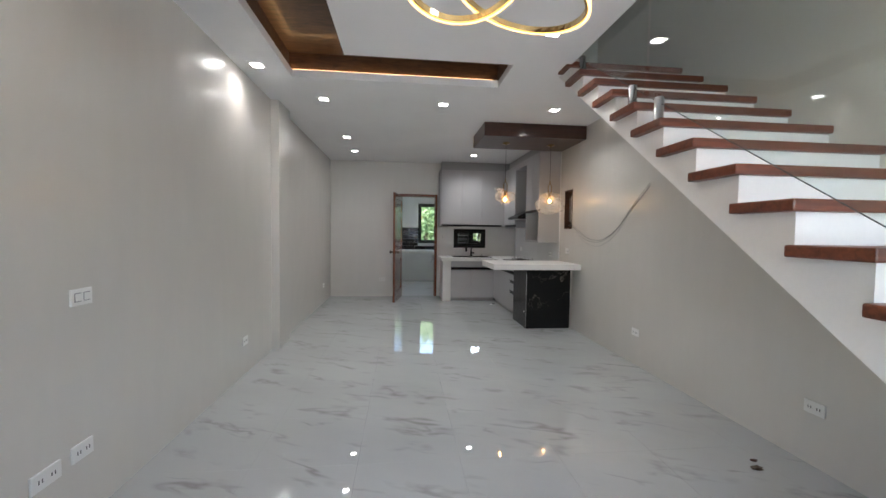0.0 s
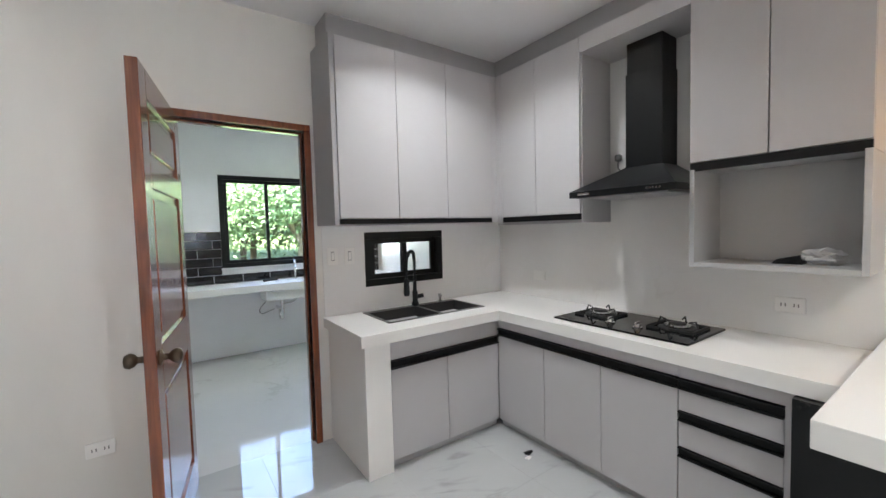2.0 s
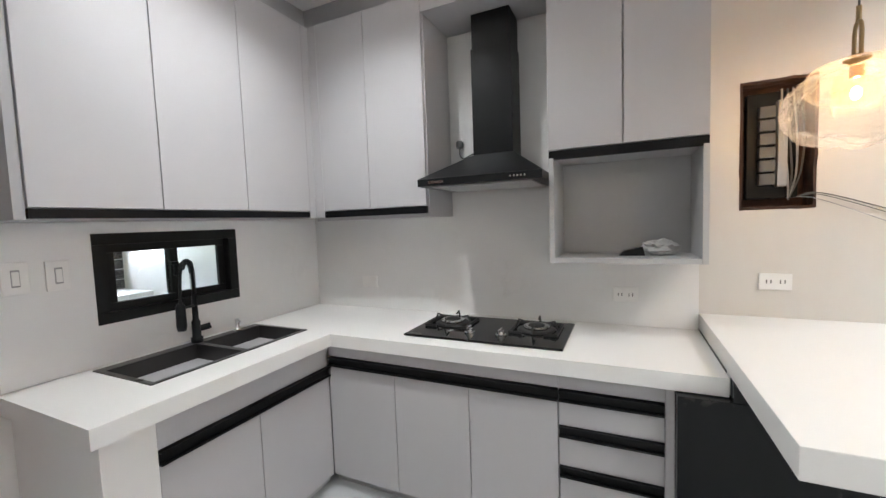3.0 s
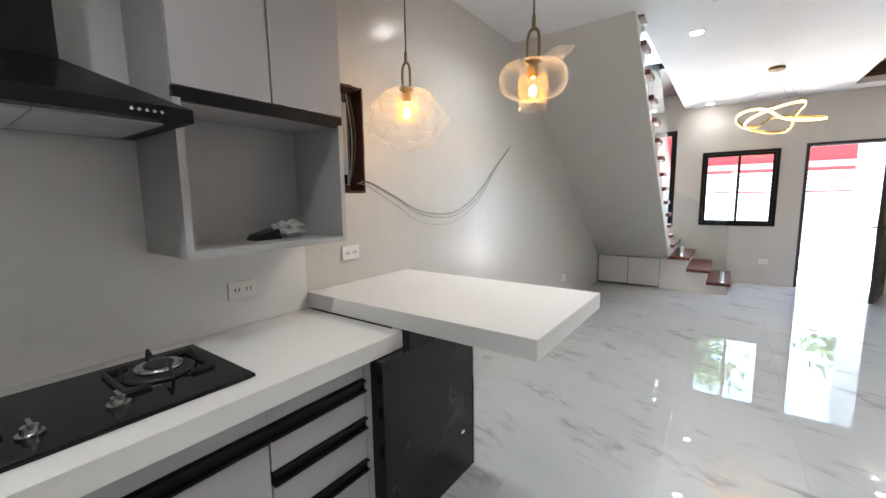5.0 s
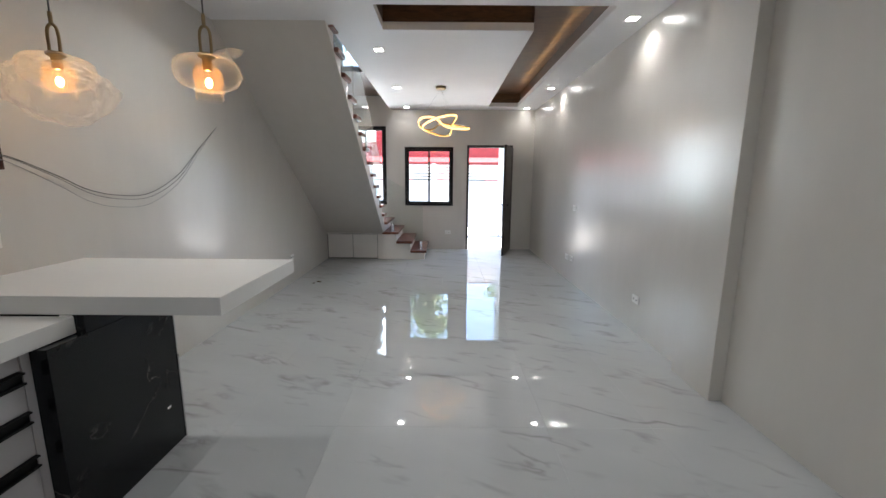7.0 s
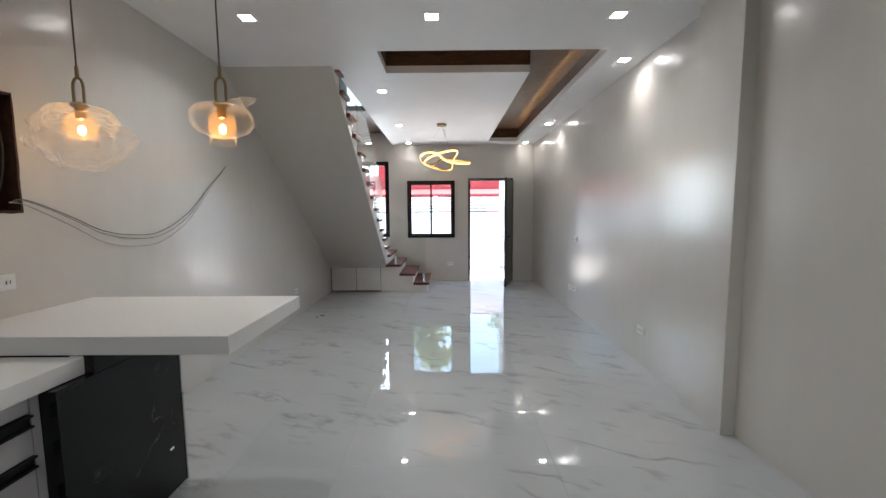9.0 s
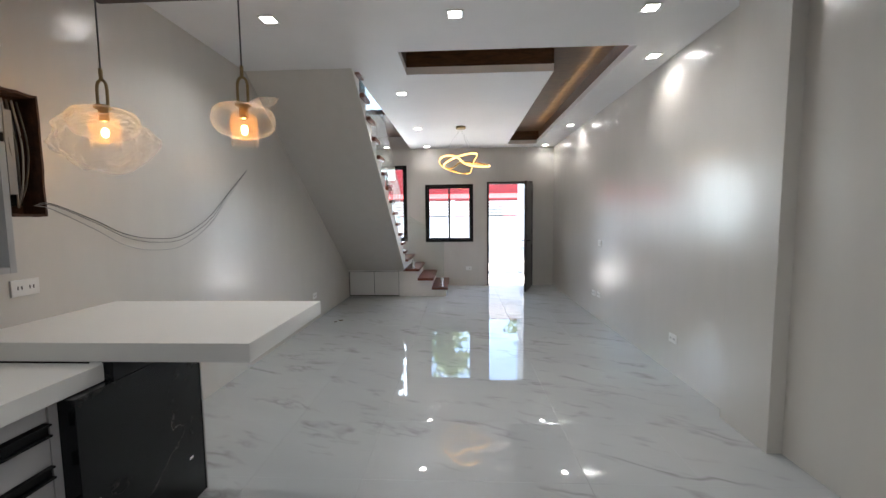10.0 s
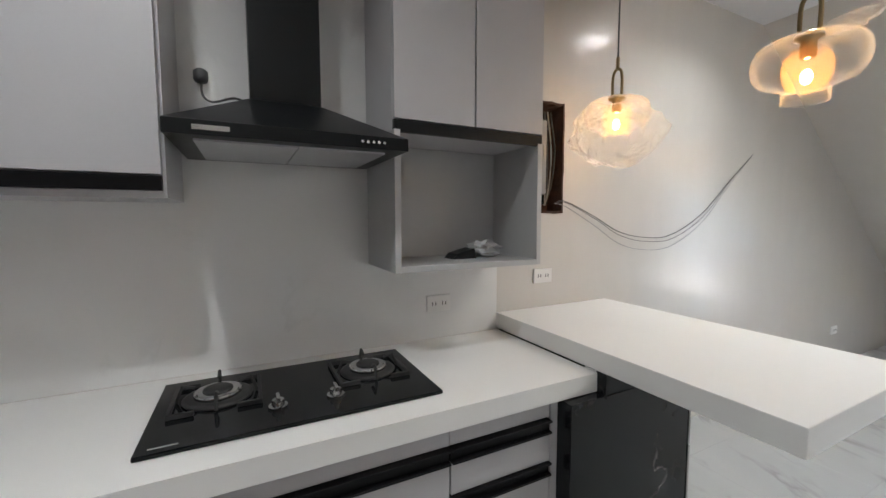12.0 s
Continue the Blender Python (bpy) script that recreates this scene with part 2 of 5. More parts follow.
BLACKTILE = surface("black_subway_tile", (0.010, 0.010, 0.012), 0.08, vary=0.3, big=9, fine=30, bump=0.08)
TILEJOINT = surface("tile_joint", (0.62, 0.62, 0.62), 0.8, bump=0.05)
BARE = surface("torn_wallboard", (0.065, 0.03, 0.02), 0.85, vary=0.5, big=12, fine=60, bump=0.4)
CONCRETE = surface("concrete", (0.56, 0.55, 0.53), 0.85, vary=0.12, big=0.6, fine=30, bump=0.2)
# White paint darkened to grey-blue: shade and exposure are put into its colour.
FENCETONED = surface("fence_white_toned_down", (0.46, 0.48, 0.52), 0.6, vary=0.05)
REDROOF = surface("red_roof", (0.30, 0.030, 0.032), 0.6, vary=0.15, big=3)
BARK = surface("bark", (0.10, 0.075, 0.05), 0.9, vary=0.3, big=6, fine=30, bump=0.5)
GRASS = surface("grass", (0.09, 0.14, 0.05), 0.9, vary=0.4, big=1, fine=30, bump=0.5)
CABLE = surface("cable", (0.09, 0.09, 0.09), 0.5, bump=0)
CABLEGREY = surface("cable_grey", (0.30, 0.30, 0.30), 0.5, bump=0)
LED = glow("led_warm", (1.0, 0.53, 0.15), 0.62)
COVELED = glow("cove_led", (1.0, 0.60, 0.26), 0.75)
BULB = glow("filament", (1.0, 0.55, 0.18), 9.0)
SPOTGLOW = glow("downlight_lens", (1.0, 0.98, 0.95), 5.0)
PANE = thin_glass("window_glass", (1, 1, 1))
RAILGLASS = thin_glass("rail_glass", (0.94, 0.97, 0.955), 0.35)
SHADEGLASS = film_like("pendant_glass", (0.95, 0.91, 0.85), 0.014, 0.05)
AMBER = film_like("amber_diffuser", (1.0, 0.62, 0.27), 0.15, 0.5, 0.0, -0.12)


def leaf_material(name, dark, light):
    m, n, l, b = shader(name, light, 0.6)
    g = n.new("ShaderNodeNewGeometry")
    l.new(ramp(n, l, g.outputs["Random Per Island"], (0.0, dark), (1.0, light)), b.inputs["Base Color"])
    thin, mix = n.new("ShaderNodeBsdfTranslucent"), n.new("ShaderNodeMixShader")
    l.new(b.inputs["Base Color"].links[0].from_socket, thin.inputs["Color"])
    mix.inputs[0].default_value = 0.45
    l.new(b.outputs[0], mix.inputs[1]), l.new(thin.outputs[0], mix.inputs[2])
    l.new(mix.outputs[0], n["Material Output"].inputs[0])
    return m


LEAF = leaf_material("leaf", (0.13, 0.21, 0.10), (0.24, 0.34, 0.17))


FILM = film_like("plastic_film", (0.95, 0.94, 0.92), 0.12, 0.12, 0.9, 0.45)


# ---- builders ----
def thing(name, at, label, category="", group="", kind=""):
    ob = new(name)
    ob.location, ob.empty_display_size = at, 0.1
    return tagged(ob, label, category, group, kind)


def part(name, bm, material, parent=None, label="", smooth=False):
    """Links a bmesh, in world metres, as one mesh object under a thing or a part."""
    me = bpy.data.meshes.new(name)
    bmesh.ops.recalc_face_normals(bm, faces=bm.faces)
    bm.to_mesh(me)
    bm.free()
    me.materials.append(material)
    if smooth:
        me.polygons.foreach_set("use_smooth", [True] * len(me.polygons))
    ob = new(name, me)
    if parent is not None:
        ob.parent = parent
        if parent.type == "EMPTY":
            ob.matrix_parent_inverse = Matrix.Translation(parent.location).inverted()
    if label:
        ob["label"] = label
    return ob


def add_box(bm, x0, x1, y0, y1, z0, z1, bevel=0.0):
    m = Matrix.Translation(((x0 + x1) / 2, (y0 + y1) / 2, (z0 + z1) / 2)) @ Matrix.Diagonal((abs(x1 - x0), abs(y1 - y0), abs(z1 - z0), 1))
    made = bmesh.ops.create_cube(bm, size=1, matrix=m)["verts"]
    if bevel:
        edges = list({e for v in made for e in v.link_edges})
        bmesh.ops.bevel(bm, geom=edges, offset=bevel, segments=2, affect="EDGES", profile=0.6)
    return bm


def box(x0, x1, y0, y1, z0, z1, bevel=0.0):
    return add_box(bmesh.new(), x0, x1, y0, y1, z0, z1, bevel)


def prism(profile, axis, a, b):
    """A polygon given in the two other axes, drawn out along axis from a to b."""
    bm = bmesh.new()
    put = {"x": lambda p, q: (q, p[0], p[1]), "y": lambda p, q: (p[0], q, p[1]), "z": lambda p, q: (p[0], p[1], q)}[axis]
    lo, hi = [bm.verts.new(put(p, a)) for p in profile], [bm.verts.new(put(p, b)) for p in profile]
    bm.faces.new(lo), bm.faces.new(hi)
    for i in range(len(profile)):
        j = (i + 1) % len(profile)
        bm.faces.new((lo[i], lo[j], hi[j], hi[i]))
    return bm


def add_tube(bm, points, radius, sides=8, closed=False, side=(0.01, 0.02, 1)):
    """A round bar that follows the points."""
    pts = [Vector(p) for p in points]
    rings, up = [], Vector(side).normalized()
    for i, p in enumerate(pts):
        a = pts[i - 1] if (i or closed) else p
        b = pts[(i + 1) % len(pts)] if (i < len(pts) - 1 or closed) else p
        d = (b - a).normalized()
        s = d.cross(up)
        s = s.normalized() if s.length > 0.05 else d.cross(Vector((1, 0, 0))).normalized()
        u = s.cross(d)
        rings.append([bm.verts.new(p + radius * (math.cos(k * math.tau / sides) * s + math.sin(k * math.tau / sides) * u)) for k in range(sides)])
    for i in range(len(rings) - (0 if closed else 1)):
        r, q = rings[i], rings[(i + 1) % len(rings)]
        for k in range(sides):
            bm.faces.new((r[k], r[(k + 1) % sides], q[(k + 1) % sides], q[k]))
    if not closed:
        bm.faces.new(rings[0]), bm.faces.new(rings[-1])
    return bm


def tube(points, radius, sides=8, closed=False, side=(0.01, 0.02, 1)):
    return add_tube(bmesh.new(), points, radius, sides, closed, side)


def lathe(profile, cx, cy, sides=24, bm=None):
    """A turned body: (radius, z) rows about the upright line through cx, cy."""
    bm = bm or bmesh.new()
    rings = [[bm.verts.new((cx + r * math.cos(k * math.tau / sides), cy + r * math.sin(k * math.tau / sides), z)) for k in range(sides)] for r, z in profile]
    for r, q in zip(rings, rings[1:]):
        for k in range(sides):
            bm.faces.new((r[k], r[(k + 1) % sides], q[(k + 1) % sides], q[k]))
    for ring in (rings[0], rings[-1]):
        bm.faces.new(ring)
    return bm


def curve(points, n=8):
    """A smooth line through the points."""
    pts = [Vector(p) for p in points]
    pts = [2 * pts[0] - pts[1]] + pts + [2 * pts[-1] - pts[-2]]
    out = []
    for i in range(1, len(pts) - 2):
        a, b, c, d = pts[i - 1:i + 3]
        for k in range(n):
            t = k / n
            out.append(0.5 * (2 * b + (c - a) * t + (2 * a - 5 * b + 4 * c - d) * t * t + (3 * b - a - 3 * c + d) * t ** 3))
    return out + [pts[-2]]


def wall(name, axis, place, thick, span, z0, z1, holes, material, label):
    """A wall along x or y with holes (a0, a1, z0, z1) right through it, built of the pieces round the holes in one mesh."""
    bm = bmesh.new()
    lo, hi = sorted((place, place + thick))

    def piece(a0, a1, b0, b1):
        if a1 - a0 > 1e-4 and b1 - b0 > 1e-4:
            add_box(bm, *((a0, a1, lo, hi) if axis == "x" else (lo, hi, a0, a1)), b0, b1)
    cuts = sorted({*span, *(h[0] for h in holes), *(h[1] for h in holes)})
    for a0, a1 in zip(cuts, cuts[1:]):
        at = z0
        for h in sorted((h for h in holes if h[0] <= a0 + 1e-5 and h[1] >= a1 - 1e-5), key=lambda h: h[2]):
            piece(a0, a1, at, h[2])
            at = h[3]
        piece(a0, a1, at, z1)
    bmesh.ops.remove_doubles(bm, verts=bm.verts, dist=1e-4)
    return tagged(part(name, bm, material), label, kind="structure")


# ---- structure ----
KDOOR, KWIN = (1.43, 2.135, 0.0, 2.085), (2.528, 3.206, 1.024, 1.418)
FDOOR, FWIN, LWIN = (0.45, 1.293, 0.0, 2.066), (1.603, 2.574, 0.897, 2.06), (2.945, 3.75, 0.913, 2.45)
RWIN, RWIN2 = (1.885, 2.915, 1.04, 2.115), (3.33, 3.78, 1.04, 2.115)
# Unseen opening, added only to let sky light down into the stairwell.
LIGHTHOLE = (2.95, 3.75, 3.5, 4.15)
UP = 5.5
wall("wall_left", "y", 0.0, -0.15, (FRONT - 0.15, 2.7), 0, H + 0.4, [], WALL, "beige-grey glossy painted plaster wall")
wall("wall_right", "y", W, 0.15, (FRONT - 0.15, 2.7), 0, UP, [(-2.79, -2.52, 1.419, 1.987)], WALL, "beige-grey glossy painted wall beside the stair")
wall("wall_back", "x", 0.0, 0.12, (0, W), 0, H + 0.4, [KDOOR, KWIN], KWALL, "cream painted back wall with a doorway")
wall("wall_front", "x", FRONT, -0.15, (0, W), 0, UP, [FDOOR, FWIN, LWIN, LIGHTHOLE], WALL, "beige-grey front wall with door and two windows")
wall("wall_rear", "x", 2.55, 0.15, (0, W), 0, H + 0.4, [RWIN, RWIN2], WHITEWALL, "white painted wall of the rear wash room")
tagged(part("column", box(-0.01, 0.086, -3.65, -3.233, 0, H, 0.004), WALL), "shallow painted column on the wall", kind="structure")
tagged(part("floor_base", box(-0.15, W + 0.15, FRONT - 0.15, 0.06, -0.2, -0.012), GROUT), "grey grout bed under the floor tiles", kind="structure")
tagged(part("rear_floor", box(-0.1, W + 0.1, 0.062, 2.62, -0.2, -0.003), REARFLOOR), "pale grey tiled floor of the wash room", kind="structure")

# ceiling: a flat sheet with an L-shaped wood-lined recess
CX0, CX1, CXP = 0.41, 2.375, 0.962     # recess: wall side, stair side, edge of the hanging panel
CY0, CY1, CYP = -8.62, -4.34, -4.87    # recess: front end, kitchen end, edge of the panel
SOFFIT_TOP = -4.678
ceiling = bmesh.new()
T = H + 0.07
for x0, x1, y0, y1 in ((0, W, CY1, 0.0), (0, CX0, FRONT, CY1), (CX0, CXP, FRONT, CY0), (CX1, STAIR, FRONT, CY1), (STAIR, W, SOFFIT_TOP, CY1),
                       (CXP, CX1, FRONT, CYP)):
    add_box(ceiling, x0, x1, y0, y1, H, T)
tagged(part("ceiling", ceiling, CEIL), "white painted ceiling with a dropped panel", kind="structure")
cove = bmesh.new()
R0, R1 = T, H + 0.235
add_box(cove, CX0 - 0.12, CX1 + 0.1, CY0 - 0.12, CY1 + 0.12, R1, R1 + 0.03)
LEDGE = 0.035
for x0, x1, y0, y1 in ((CX0 - LEDGE - 0.02, CX0 - LEDGE, CY0, CY1 + LEDGE), (CX0 - LEDGE, CX1, CY1 + LEDGE, CY1 + LEDGE + 0.02), (CX1, CX1 + 0.02, CYP, CY1 + LEDGE), (CX0 - LEDGE, CXP, CY0 - 0.02, CY0),
                       (CXP, CXP + 0.02, CY0, CYP), (CXP, CX1, CYP - 0.02, CYP)):
    add_box(cove, x0, x1, y0, y1, R0, R1)
tagged(part("ceiling_cove", cove, COVEWOOD), "glossy brown wood lining of the ceiling recess", kind="structure")
tagged(part("cove_light_strip", box(CX0 - LEDGE + 0.008, CX1 - 0.05, CY1 + 0.010, CY1 + 0.022, T + 0.001, T + 0.006), COVELED), "warm light strip hidden on the cove ledge", kind="structure")
tagged(part("cove_light_strip_side", box(CX0 - 0.022, CX0 - 0.010, CY0 + 0.1, CY1, T + 0.001, T + 0.006), COVELED), "warm light strip hidden on the cove ledge", kind="structure")
tagged(part("upper_floor_slab", box(0, STAIR, FRONT, 0, R1 + 0.05, R1 + 0.2), CEIL), "slab of the upper floor", kind="structure")
tagged(part("stairwell_wall", box(STAIR - 0.1, STAIR, FRONT, -3.3, T + 0.003, UP), WALL), "painted wall above the stairwell edge", kind="structure")
tagged(part("stairwell_end", box(STAIR, W, -3.4, -3.3, T + 0.003, UP), WALL), "painted wall at the head of the stairs", kind="structure")
tagged(part("stairwell_ceiling", box(STAIR - 0.1, W, FRONT, -3.3, UP, UP + 0.1), CEIL), "white ceiling over the stairwell", kind="structure")
tagged(part("stairwell_soffit", box(STAIR, W, FRONT, -7.25, 3.02, 3.10), COVEWOOD), "brown wood soffit over the landing", kind="structure")
tagged(part("rear_ceiling", box(0, W, 0.12, 2.55, 2.66, 2.76), CEIL), "cream ceiling of the wash room", kind="structure")


# ---- windows and doors ----
def sliding_window(name, x0, x1, z0, z1, y_in, depth, label, frame_w=0.045, gap=0.0, latch=True):
    """A two-pane sliding window in a black frame that fills its opening; y_in is the room face."""
    win = tagged(thing(name, ((x0 + x1) / 2, y_in, z0), label, "window", kind="structure"))
    s = 1 if depth > 0 else -1
    y0, y1 = y_in - s * 0.012, y_in + s * 0.075
    bm = bmesh.new()
    for a in ((x0, x1, z1 - frame_w, z1), (x0, x1, z0, z0 + frame_w), (x0, x0 + frame_w, z0 + frame_w, z1 - frame_w), (x1 - frame_w, x1, z0 + frame_w, z1 - frame_w)):
        add_box(bm, a[0], a[1], min(y0, y1), max(y0, y1), a[2], a[3], 0.003)
    part("window_frame", bm, FRAMEBLACK, win)
    mid, sw = (x0 + x1) / 2, 0.036
    for k, (a, b) in enumerate(((x0 + frame_w, mid + sw / 2), (mid - sw / 2, x1 - frame_w))):
        yc = y_in + s * (0.018 + 0.026 * k)
        sash = bmesh.new()
        zz0, zz1 = z0 + frame_w, z1 - frame_w
        for q in ((a, b, zz1 - sw, zz1), (a, b, zz0, zz0 + sw), (a, a + sw, zz0 + sw, zz1 - sw), (b - sw, b, zz0 + sw, zz1 - sw)):
            add_box(sash, q[0], q[1], yc - 0.011, yc + 0.011, q[2], q[3], 0.002)
        sash_ob = part("sash", sash, FRAMEBLACK, win)
        pane = part("pane", box(a + sw - 0.003, b - sw + 0.003, yc - 0.0025, yc + 0.0025, zz0 + sw - 0.003, zz1 - sw + 0.003), PANE, sash_ob, "clear glass pane")
        pane.visible_shadow = False
    if latch:
        zc, yl = (z0 + z1) / 2 + 0.02, y_in - s * 0.004
        lb = box(mid - 0.011, mid + 0.011, yl - 0.01, yl + 0.01, zc - 0.045, zc + 0.02, 0.004)
        add_box(lb, mid - 0.03, mid + 0.005, yl - 0.018, yl + 0.006, zc + 0.012, zc + 0.026, 0.003)
        part("latch", lb, BLACKMETAL, win)
    return win


sliding_window("window_1", *FWIN, FRONT, -0.15, "black aluminium sliding window with clear panes")
sliding_window("window_2", *LWIN, FRONT, -0.15, "tall black aluminium sliding window over the landing")
sliding_window("window_3", *KWIN, 0.0, 0.12, "small black sliding window above the kitchen sink", 0.05)
sliding_window("window_4", *RWIN, 2.55, 0.15, "black aluminium sliding window of the wash room", 0.05)
sliding_window("window_5", *RWIN2, 2.55, 0.15, "narrow black sliding window of the wash room", 0.045, latch=False)


def door_lining(name, hole, y0, y1, w, material, label):
    x0, x1, _, z1 = hole
    bm = bmesh.new()
    add_box(bm, x0 - w, x0, y0, y1, 0, z1, 0.004), add_box(bm, x1, x1 + w, y0, y1, 0, z1, 0.004)
    add_box(bm, x0 - w, x1 + w, y0, y1, z1, z1 + w, 0.004)
    stop = (y0 + y1) / 2
    add_box(bm, x0, x0 + 0.012, stop - 0.01, stop + 0.03, 0, z1 - 0.012), add_box(bm, x1 - 0.012, x1, stop - 0.01, stop + 0.03, 0, z1 - 0.012)
    add_box(bm, x0, x1, stop - 0.01, stop + 0.03, z1 - 0.012, z1)
    return tagged(part(name, bm, material), label, kind="structure")


door_lining("kitchen_door_frame", (1.43, 2.135, 0, 2.085), -0.012, 0.128, 0.042, DOORWOOD, "varnished red-brown wood door frame")
door_lining("front_door_frame", FDOOR, FRONT - 0.158, FRONT + 0.006, 0.035, DARKWOOD, "dark brown front door frame")


def panel_door(name, hinge, angle, width, height, material, label, knob, panels, lever=False):
    """A panelled leaf, built along +x from its hinge and then swung by angle."""
    door = thing(name, (0, 0, 0), label, "door")
    t, st = 0.04, 0.105
    bm = bmesh.new()
    add_box(bm, 0, st, 0, t, 0.012, height, 0.003), add_box(bm, width - st, width, 0, t, 0.012, height, 0.003)
    zs = [(0.012, panels[0][0])] + [(panels[i][1], panels[i + 1][0]) for i in range(len(panels) - 1)] + [(panels[-1][1], height)]
    for a, b in zs:
        add_box(bm, st, width - st, 0, t, a, b, 0.003)
    part("door_frame", bm, material, door)
    for a, b in panels:
        pb = bmesh.new()
        add_box(pb, st - 0.004, width - st + 0.004, 0.012, t - 0.012, a - 0.004, b + 0.004)
        add_box(pb, st + 0.04, width - st - 0.04, 0.004, t - 0.004, a + 0.04, b - 0.04, 0.007)
        part("door_panel", pb, material, door)
    zk, xk = 0.96, width - 0.06
    for s, y in ((-1, 0.0), (1, t)):
        if lever:
            hb = box(xk - 0.022, xk + 0.022, min(y, y + s * 0.008), max(y, y + s * 0.008), zk - 0.11, zk + 0.11, 0.003)
            add_tube(hb, [(xk, y, zk), (xk, y + s * 0.05, zk), (xk - 0.11, y + s * 0.05, zk)], 0.009)
        else:
            hb = bmesh.new()
            prof = [(0.03, 0.0), (0.03, 0.006), (0.014, 0.012), (0.012, 0.03), (0.024, 0.04), (0.03, 0.055), (0.024, 0.07), (0.006, 0.075)]
            lathe(prof, 0, 0, 16, hb)
            bmesh.ops.transform(hb, matrix=Matrix.Translation((xk, y, zk)) @ Euler((radians(-90 * s), 0, 0)).to_matrix().to_4x4(), verts=hb.verts)
        part("door_handle", hb, knob, door, smooth=True)
    for z in (0.25, 1.05, 1.85):
        part("hinge", tube([(0.0, -0.006, z - 0.045), (0.0, -0.006, z + 0.045)], 0.007), knob, door)
    door.matrix_basis = pose(*hinge, 0, 0, angle)
    return door


panel_door("kitchen_door", (1.415, -0.028, 0), 260.3, 0.80, 2.075, DOORWOOD, "red-brown varnished panelled wood door standing open", BRONZE,
           [(0.2, 0.82), (1.0, 1.62), (1.72, 1.96)])
panel_door("front_door", (0.447, FRONT + 0.02, 0), 71.5, 0.81, 2.045, DARKWOOD, "dark brown panelled front door standing open", BLACKMETAL,
           [(0.2, 0.85), (1.05, 1.9)], True)

# ---- stair ----
RISE, RUN, N8 = 0.165, 0.249, -7.19


def nose(n):
    return N8 + RUN * (n - 8)


stair = thing("staircase", (3.36, -7.8, 0), "white staircase with thick red-brown wooden treads", "staircase")
low = lambda y: 2.44 + 0.733 * (y + 5.13)
flight = bmesh.new()


def add_flight(y0, y1, top):
    """One step's stretch of the flight, from the sloping soffit up to the tread's bed."""
    rows = [[flight.verts.new((x, y, z)) for y, z in ((y0, low(y0)), (y1, low(y1)), (y1, top), (y0, top))] for x in (STAIR, W + 0.01)]
    flight.faces.new(rows[0]), flight.faces.new(rows[1])
    for a, b in ((0, 1), (2, 3), (3, 0)):
        flight.faces.new((rows[0][a], rows[0][b], rows[1][b], rows[1][a]))


add_flight(-7.80, nose(5) + 0.03, 4 * RISE - 0.045)
for n in range(5, 19):
    add_flight(nose(n) + 0.03, min(nose(n + 1) + 0.03, -4.60), max(n * RISE - 0.045, low(min(nose(n + 1) + 0.03, -4.60)) + 0.02))
bmesh.ops.remove_doubles(flight, verts=flight.verts[:], dist=0.0005)
part("stair_body", flight, STAIRWHITE, stair, "white painted risers and sloping soffit")
part("soffit", prism([(-7.80, low(-7.80) - 0.004), (-4.61, low(-4.61) - 0.004), (-4.61, low(-4.61) + 0.002), (-7.80, low(-7.80) + 0.002)], "x", STAIR + 0.004, W + 0.008), WALL, stair, "beige-grey painted sloping soffit")
TEND = STAIR - 0.045
for n in range(5, 18):
    part("tread", box(TEND, W - 0.004, nose(n), min(nose(n + 1) + 0.028, -4.76), n * RISE - 0.045, n * RISE, 0.008), TREAD, stair, "red-brown varnished tread")
YS0, YS1 = FRONT + 0.003, -7.84
part("landing_body", box(STAIR, W - 0.002, YS0, YS1, 0.452, 4 * RISE - 0.045), STAIRWHITE, stair)
part("landing_tread", box(2.80, W - 0.004, YS0, nose(5) + 0.028, 4 * RISE - 0.045, 4 * RISE, 0.008), TREAD, stair)
foot = bmesh.new()
for n, x in ((1, 2.13), (2, 2.38), (3, 2.63)):
    add_box(foot, x + (0.003 if n > 1 else 0), STAIR, YS0, YS1 - 0.001 * n, max(0.0, (n - 1) * RISE - 0.045), n * RISE - 0.045)
part("lower_body", foot, STAIRWHITE, stair)
for n, x in ((1, 2.095), (2, 2.345), (3, 2.595)):
    part("tread", box(x, x + 0.285, YS0, YS1 + 0.03, n * RISE - 0.045, n * RISE, 0.008), TREAD, stair, "red-brown varnished tread")

under = thing("under_stair_cabinet", (3.4, YS1, 0), "white flush cabinet doors under the stair landing", "cabinet")
part("carcass", box(STAIR, W - 0.002, YS0, YS1 - 0.022, 0.0, 0.45), STAIRWHITE, under)
part("panel", box(STAIR, 2.965, YS1 - 0.02, YS1 - 0.001, 0.0, 0.45, 0.002), STAIRWHITE, under)
# Near-black sheet behind the doors, painting in the shade of their gaps.
part("shadow_gap", box(2.9655, W - 0.003, YS1 - 0.0215, YS1 - 0.012, 0.004, 0.449), SLOT, under)
for a, b in ((2.972, 3.403), (3.411, W - 0.016)):
    part("cabinet_door", box(a, b, YS1 - 0.0115, YS1, 0.022, 0.443, 0.003), STAIRWHITE, under)
part("pull", box(3.2, 3.6, YS1 - 0.002, YS1 + 0.012, 0.452, 0.458), STEEL, under)

rail = thing("glass_balustrade", (STAIR, -6.5, 0), "frameless clear glass balustrade on steel spigots", "balustrade")
GX = STAIR + 0.05


